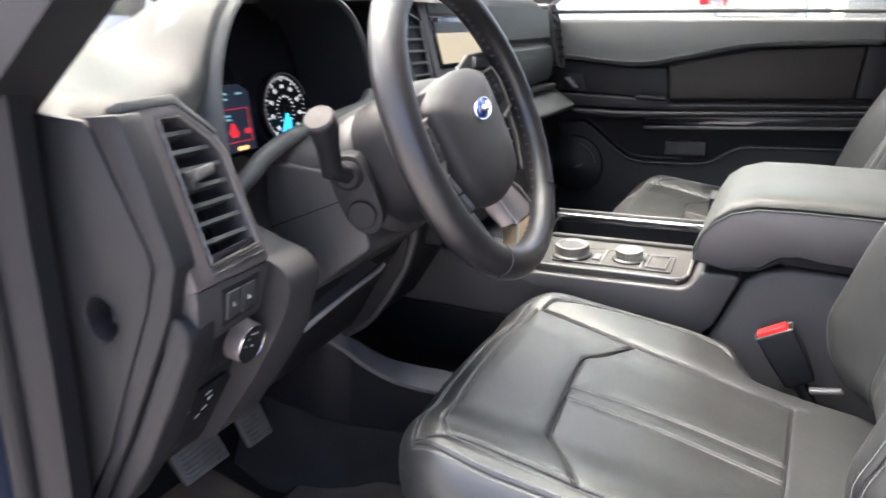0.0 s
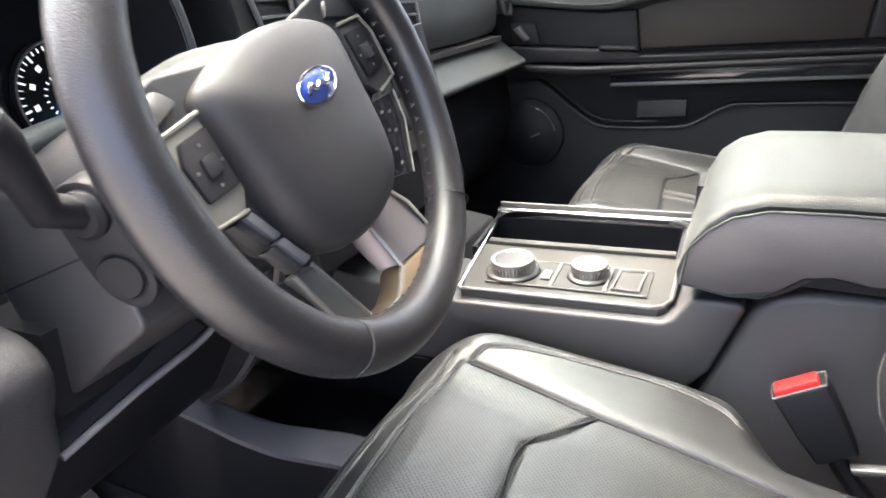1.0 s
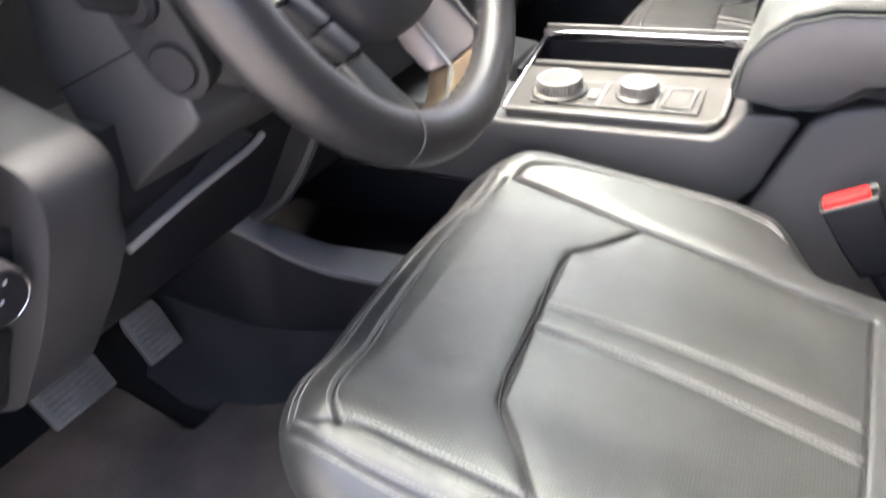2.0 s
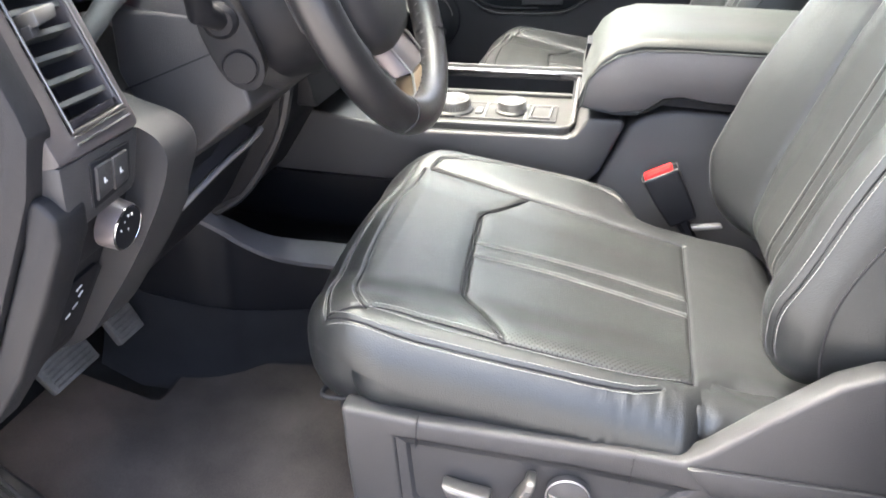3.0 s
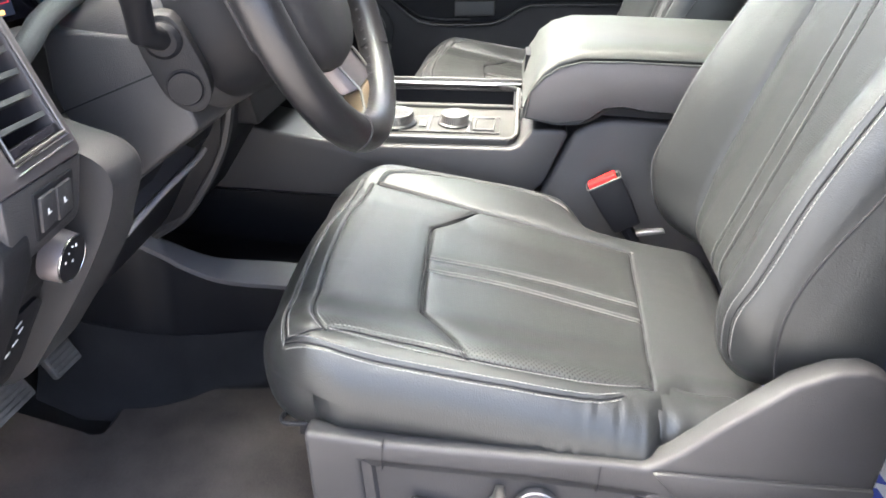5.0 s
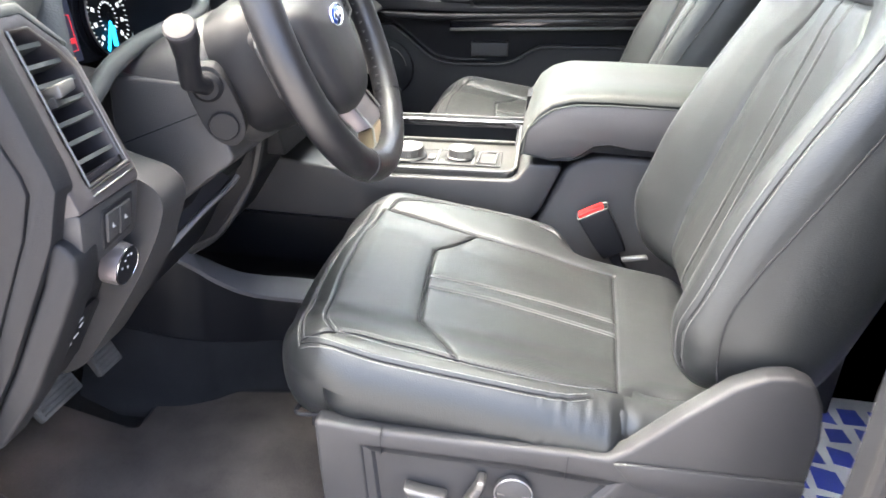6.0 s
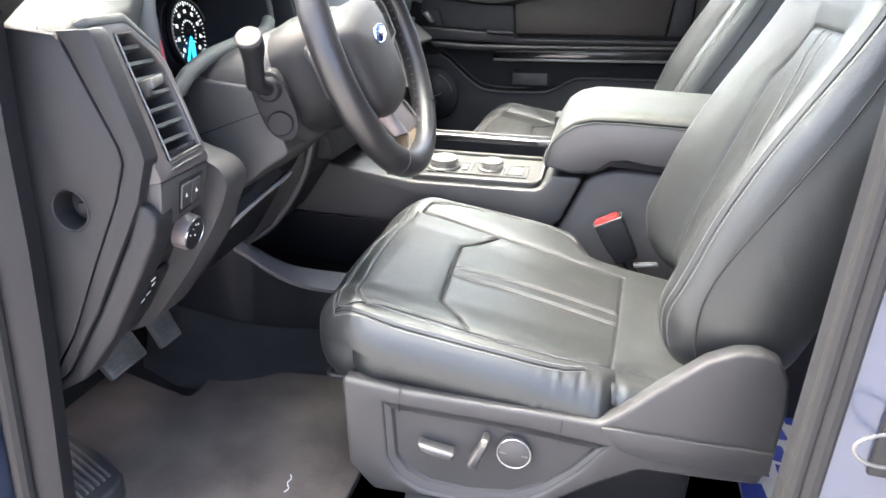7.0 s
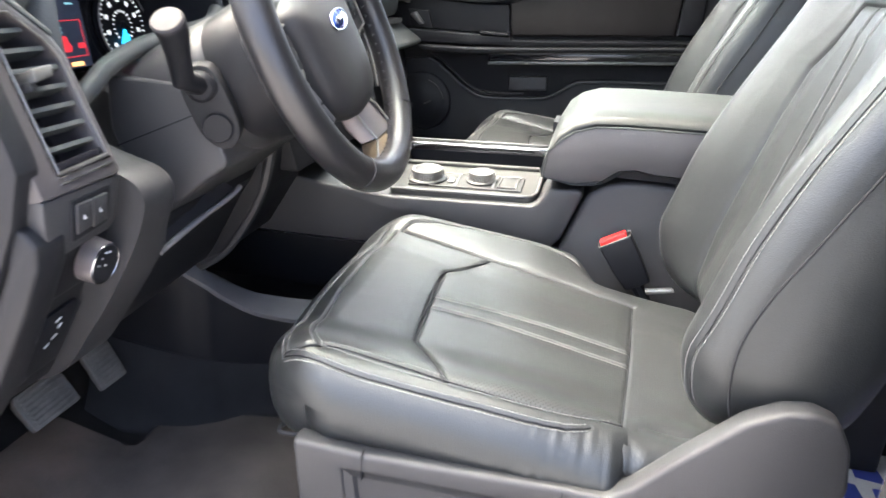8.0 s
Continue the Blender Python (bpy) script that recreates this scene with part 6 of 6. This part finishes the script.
for _ in range(60):
    x, y = rnd.uniform(-0.6, -0.16), rnd.uniform(-0.33, 0.0)
    a, l = rnd.uniform(0, 6.3), rnd.uniform(0.001, 0.004)
    tube([(x, y, 0.0035), (x + l * math.cos(a), y + l * math.sin(a), 0.0035)], rnd.uniform(0.0003, 0.0006), 4, bm=specks)
tagged(part("dust_specks", specks, THREAD, mat, "scattered pale specks"), kind="stuff")


def pedal(name, centre, wy, hz, lean, ribs, label):
    ob = thing(name, (centre[0], centre[1], 0.0), label, "pedal")
    c = Vector(centre)
    n = Vector((math.cos(lean), -0.12, math.sin(lean))).normalized()
    u = Vector((0, 1, 0)) - n * n.y
    u.normalize()
    v = n.cross(u)
    v = v if v.z > 0 else -v

    def at(a, b, d):
        return tuple(c + a * u + b * v + d * n)

    part("pad", prism([(-wy, -hz), (wy, -hz), (wy * 1.04, hz * 0.6), (wy * 0.9, hz), (-wy * 0.9, hz), (-wy * 1.04, hz * 0.6)], at, -0.008, 0.004, 0.003, 2), PEDAL, ob, "worn grey pedal pad")
    for k in range(ribs):
        b = -hz * 0.8 + k * (1.6 * hz / max(1, ribs - 1))
        part("grip_rib", prism([(-wy * 0.85, b - 0.0016), (wy * 0.85, b - 0.0016), (wy * 0.85, b + 0.0016), (-wy * 0.85, b + 0.0016)], at, 0.004, 0.0062, 0.0005, 1), PEDAL, ob)
    part("pedal_arm", tube([at(0, 0, -0.008), at(0, 0.05, -0.03), tuple(c + Vector((-0.05, 0.0, 0.22)))], 0.009, 8), BLACK, ob, "black pedal arm")
    return ob


pedal("brake_pedal", (-0.572, -0.078, 0.128), 0.042, 0.028, radians(38), 7, "wide worn brake pedal with ribbed rubber")
pedal("accelerator_pedal", (-0.575, 0.050, 0.118), 0.027, 0.036, radians(30), 8, "narrow grey accelerator pedal")
rest = thing("foot_rest", (-0.47, -0.35, 0.0), "ribbed grey foot rest beside the sill", "foot rest")
FR0, FRX, FRY = Vector((-0.598, -0.210, 0.066)), Vector((0.156, -0.066, -0.012)).normalized(), Vector((-0.25, -1, -0.10)).normalized()
FRN = FRY.cross(FRX)
FRN = FRN if FRN.z > 0 else -FRN


def on_rest(u, v, d):
    return tuple(FR0 + u * FRX + v * FRY + d * FRN)


part("rest_plate", prism([(-0.01, -0.006), (0.10, -0.014), (0.16, -0.010), (0.172, 0.01), (0.175, 0.07), (-0.01, 0.07)], on_rest, -0.05, 0.0, 0.006, 3), PLASTIC, rest)
for k in range(7):
    v = 0.004 + 0.0095 * k
    part("tread_rib", prism([(0.0 + 0.004 * k, v), (0.15, v), (0.15, v + 0.0045), (0.0 + 0.004 * k, v + 0.0045)], on_rest, -0.001, 0.0035, 0.001, 1), FOOTTRIM, rest, "grey tread rib")
part("sill_trim", box(-0.40, 0.45, -0.435, -0.37, -0.02, 0.02, 0.008), PLASTIC, None, "")
tagged(bpy.data.objects["sill_trim"], "charcoal sill trim along the doorway", "sill", kind="structure")


# paper mat on the rear floor, white with blue printed shapes
paper = thing("paper_mat", (0.8, 0.0, 0.0), "white paper floor cover with blue printed patches", "paper mat")
part("sheet", prism([(0.46, -0.34), (1.1, -0.34), (1.1, 0.36), (0.46, 0.36)], along_z, -0.010, -0.004, 0.0), PAPER, paper, "", 0)
rnd = random.Random(9)
for i in range(11):
    for j in range(11):
        cx, cy = 0.48 + 0.056 * i + 0.012 * (j % 2), -0.32 + 0.062 * j
        w, h, k = rnd.uniform(0.017, 0.023), rnd.uniform(0.017, 0.024), rnd.uniform(-0.012, 0.012)
        if cx + w < 1.09:
            part("print_patch", prism([(cx - w, cy - h), (cx + w, cy - h + k), (cx + w * 0.8, cy + h), (cx - w * 0.9, cy + h - k)], along_z, -0.004, -0.0028, 0.0), INK, paper, "blue printed patch", 0)
# ---- car park outside ----
def parked_car(name, base, turn, paint, label, size=1.0):
    """A plain saloon: body, cabin, wheels, lamps. Local x runs along the car."""
    car = thing(name, (0, 0, 0), label, "car", "parked cars")
    prof = [(-2.2, 0.3), (-2.25, 0.62), (-2.1, 0.82), (-1.3, 0.92), (-0.75, 1.38), (0.7, 1.42), (1.45, 0.98), (2.15, 0.92), (2.25, 0.6), (2.2, 0.3)]
    part("body", prism(prof, along_y, -0.88, 0.88, 0.09, 3), paint, car)
    for s in (-1, 1):
        part("side_window", prism([(-1.05, 0.96), (-0.62, 1.32), (0.62, 1.34), (1.15, 0.98)], along_y, s * 0.87, s * 0.885, 0.004), GLOSS, car, "dark glass")
        for x in (-1.4, 1.4):
            wh = part("wheel", turned([(0.0, -0.1), (0.30, -0.1), (0.33, -0.07), (0.33, 0.07), (0.30, 0.1), (0.0, 0.1)], (x, s * 0.8, 0.33), (0, 1, 0), 24), RUBBER, car, "black tyre")
            part("rim", turned([(0.0, 0.0), (0.2, 0.0), (0.2, 0.015), (0.0, 0.03)], (x, s * 0.9, 0.33), (0, s, 0), 20), CARSILVER, wh, "silver rim")
        part("tail_lamp", box(2.17, 2.27, s * 0.7 - 0.14, s * 0.7 + 0.14, 0.62, 0.86, 0.02), LAMPRED, car, "red tail lamp")
        part("head_lamp", box(-2.26, -2.14, s * 0.66 - 0.16, s * 0.66 + 0.16, 0.62, 0.76, 0.02), CARSILVER, car, "clear head lamp")
    part("windscreen", prism([(-0.7, 0.97), (0.7, 0.97), (0.6, 1.34), (-0.6, 1.34)], lambda u, v, d: (-1.31 + (v - 0.92) * 1.2 + d, u, v), -0.02, 0.0, 0.0), GLOSS, car, "dark glass", 0)
    part("rear_screen", prism([(-0.7, 0.98), (0.7, 0.98), (0.6, 1.38), (-0.6, 1.38)], lambda u, v, d: (1.50 - (v - 0.98) * 1.7 + d, u, v), -0.02, 0.02, 0.0), GLOSS, car, "dark glass", 0)
    car.matrix_world = Matrix.Translation((*base, GROUND)) @ pose(0, 0, 0, 0, 0, turn) @ Matrix.Diagonal((size, size, size * 1.05, 1.0))
    return car


def parked_van(base, paint, label):
    """A tall panel van along x with its tail towards +x."""
    van = thing("parked_van", (0, 0, 0), label, "van", "parked cars")
    prof = [(-2.6, 0.4), (-2.66, 0.95), (-2.4, 1.15), (-1.75, 1.28), (-1.1, 2.1), (-0.8, 2.28), (2.45, 2.32), (2.56, 2.1), (2.58, 0.45)]
    part("body", prism(prof, along_y, -0.92, 0.92, 0.07, 3), paint, van)
    for s in (-1, 1):
        part("side_window", prism([(-1.5, 1.36), (-1.0, 1.98), (-0.5, 2.0), (-0.5, 1.36)], along_y, s * 0.91, s * 0.925, 0.004), GLOSS, van, "dark glass")
        part("tail_lamp", box(2.53, 2.62, s * 0.87 - 0.06, s * 0.87 + 0.06, 1.42, 1.75, 0.015), LAMPRED, van, "red tail lamp")
        for x in (-1.7, 1.6):
            wh = part("wheel", turned([(0.0, -0.1), (0.32, -0.1), (0.35, -0.07), (0.35, 0.07), (0.32, 0.1), (0.0, 0.1)], (x, s * 0.84, 0.35), (0, 1, 0), 24), RUBBER, van, "black tyre")
            part("rim", turned([(0.0, 0.0), (0.2, 0.0), (0.2, 0.015), (0.0, 0.03)], (x, s * 0.94, 0.35), (0, s, 0), 20), CARSILVER, wh, "silver rim")
    van.matrix_world = Matrix.Translation((*base, GROUND))
    return van


parked_van((-3.32, 6.75), CARWHITE, "white panel van with red tail lamps on the asphalt")
parked_car("parked_car", (-0.75, 13.2), 96, CARDARK, "dark grey car parked in a row", 1.2)
parked_car("parked_car", (1.9, 13.6), 90, CARSILVER, "silver car parked in a row", 1.2)
parked_car("parked_car", (4.6, 13.4), 90, CARDARK, "dark car parked in a row", 1.15)
parked_car("parked_car", (7.6, 13.8), 92, CARSILVER, "silver car parked in a row", 1.15)
parked_car("parked_car", (-9.6, 7.2), 268, CARSILVER, "silver car with red tail lamps ahead on the asphalt", 1.2)
parked_car("parked_car", (-13.0, 3.0), 268, CARDARK, "dark car ahead on the asphalt", 1.1)
hall = thing("long_building", (0, 22, GROUND), "long pale low building beyond the parked cars", "building", kind="structure")
part("facade", box(-40, 40, 24, 34, GROUND, 5.0, 0.05), CONCRETE, hall, "pale rendered wall", 0)
for k in range(12):
    x = -33 + 6 * k
    part("window", box(x, x + 3.2, 23.9, 24.05, 2.4, 3.6, 0.02), GLOSS, hall, "dark window", 0)
part("parapet", box(-40.2, 40.2, 23.8, 34.2, 5.0, 5.4, 0.03), CONCRETE, hall, "", 0)
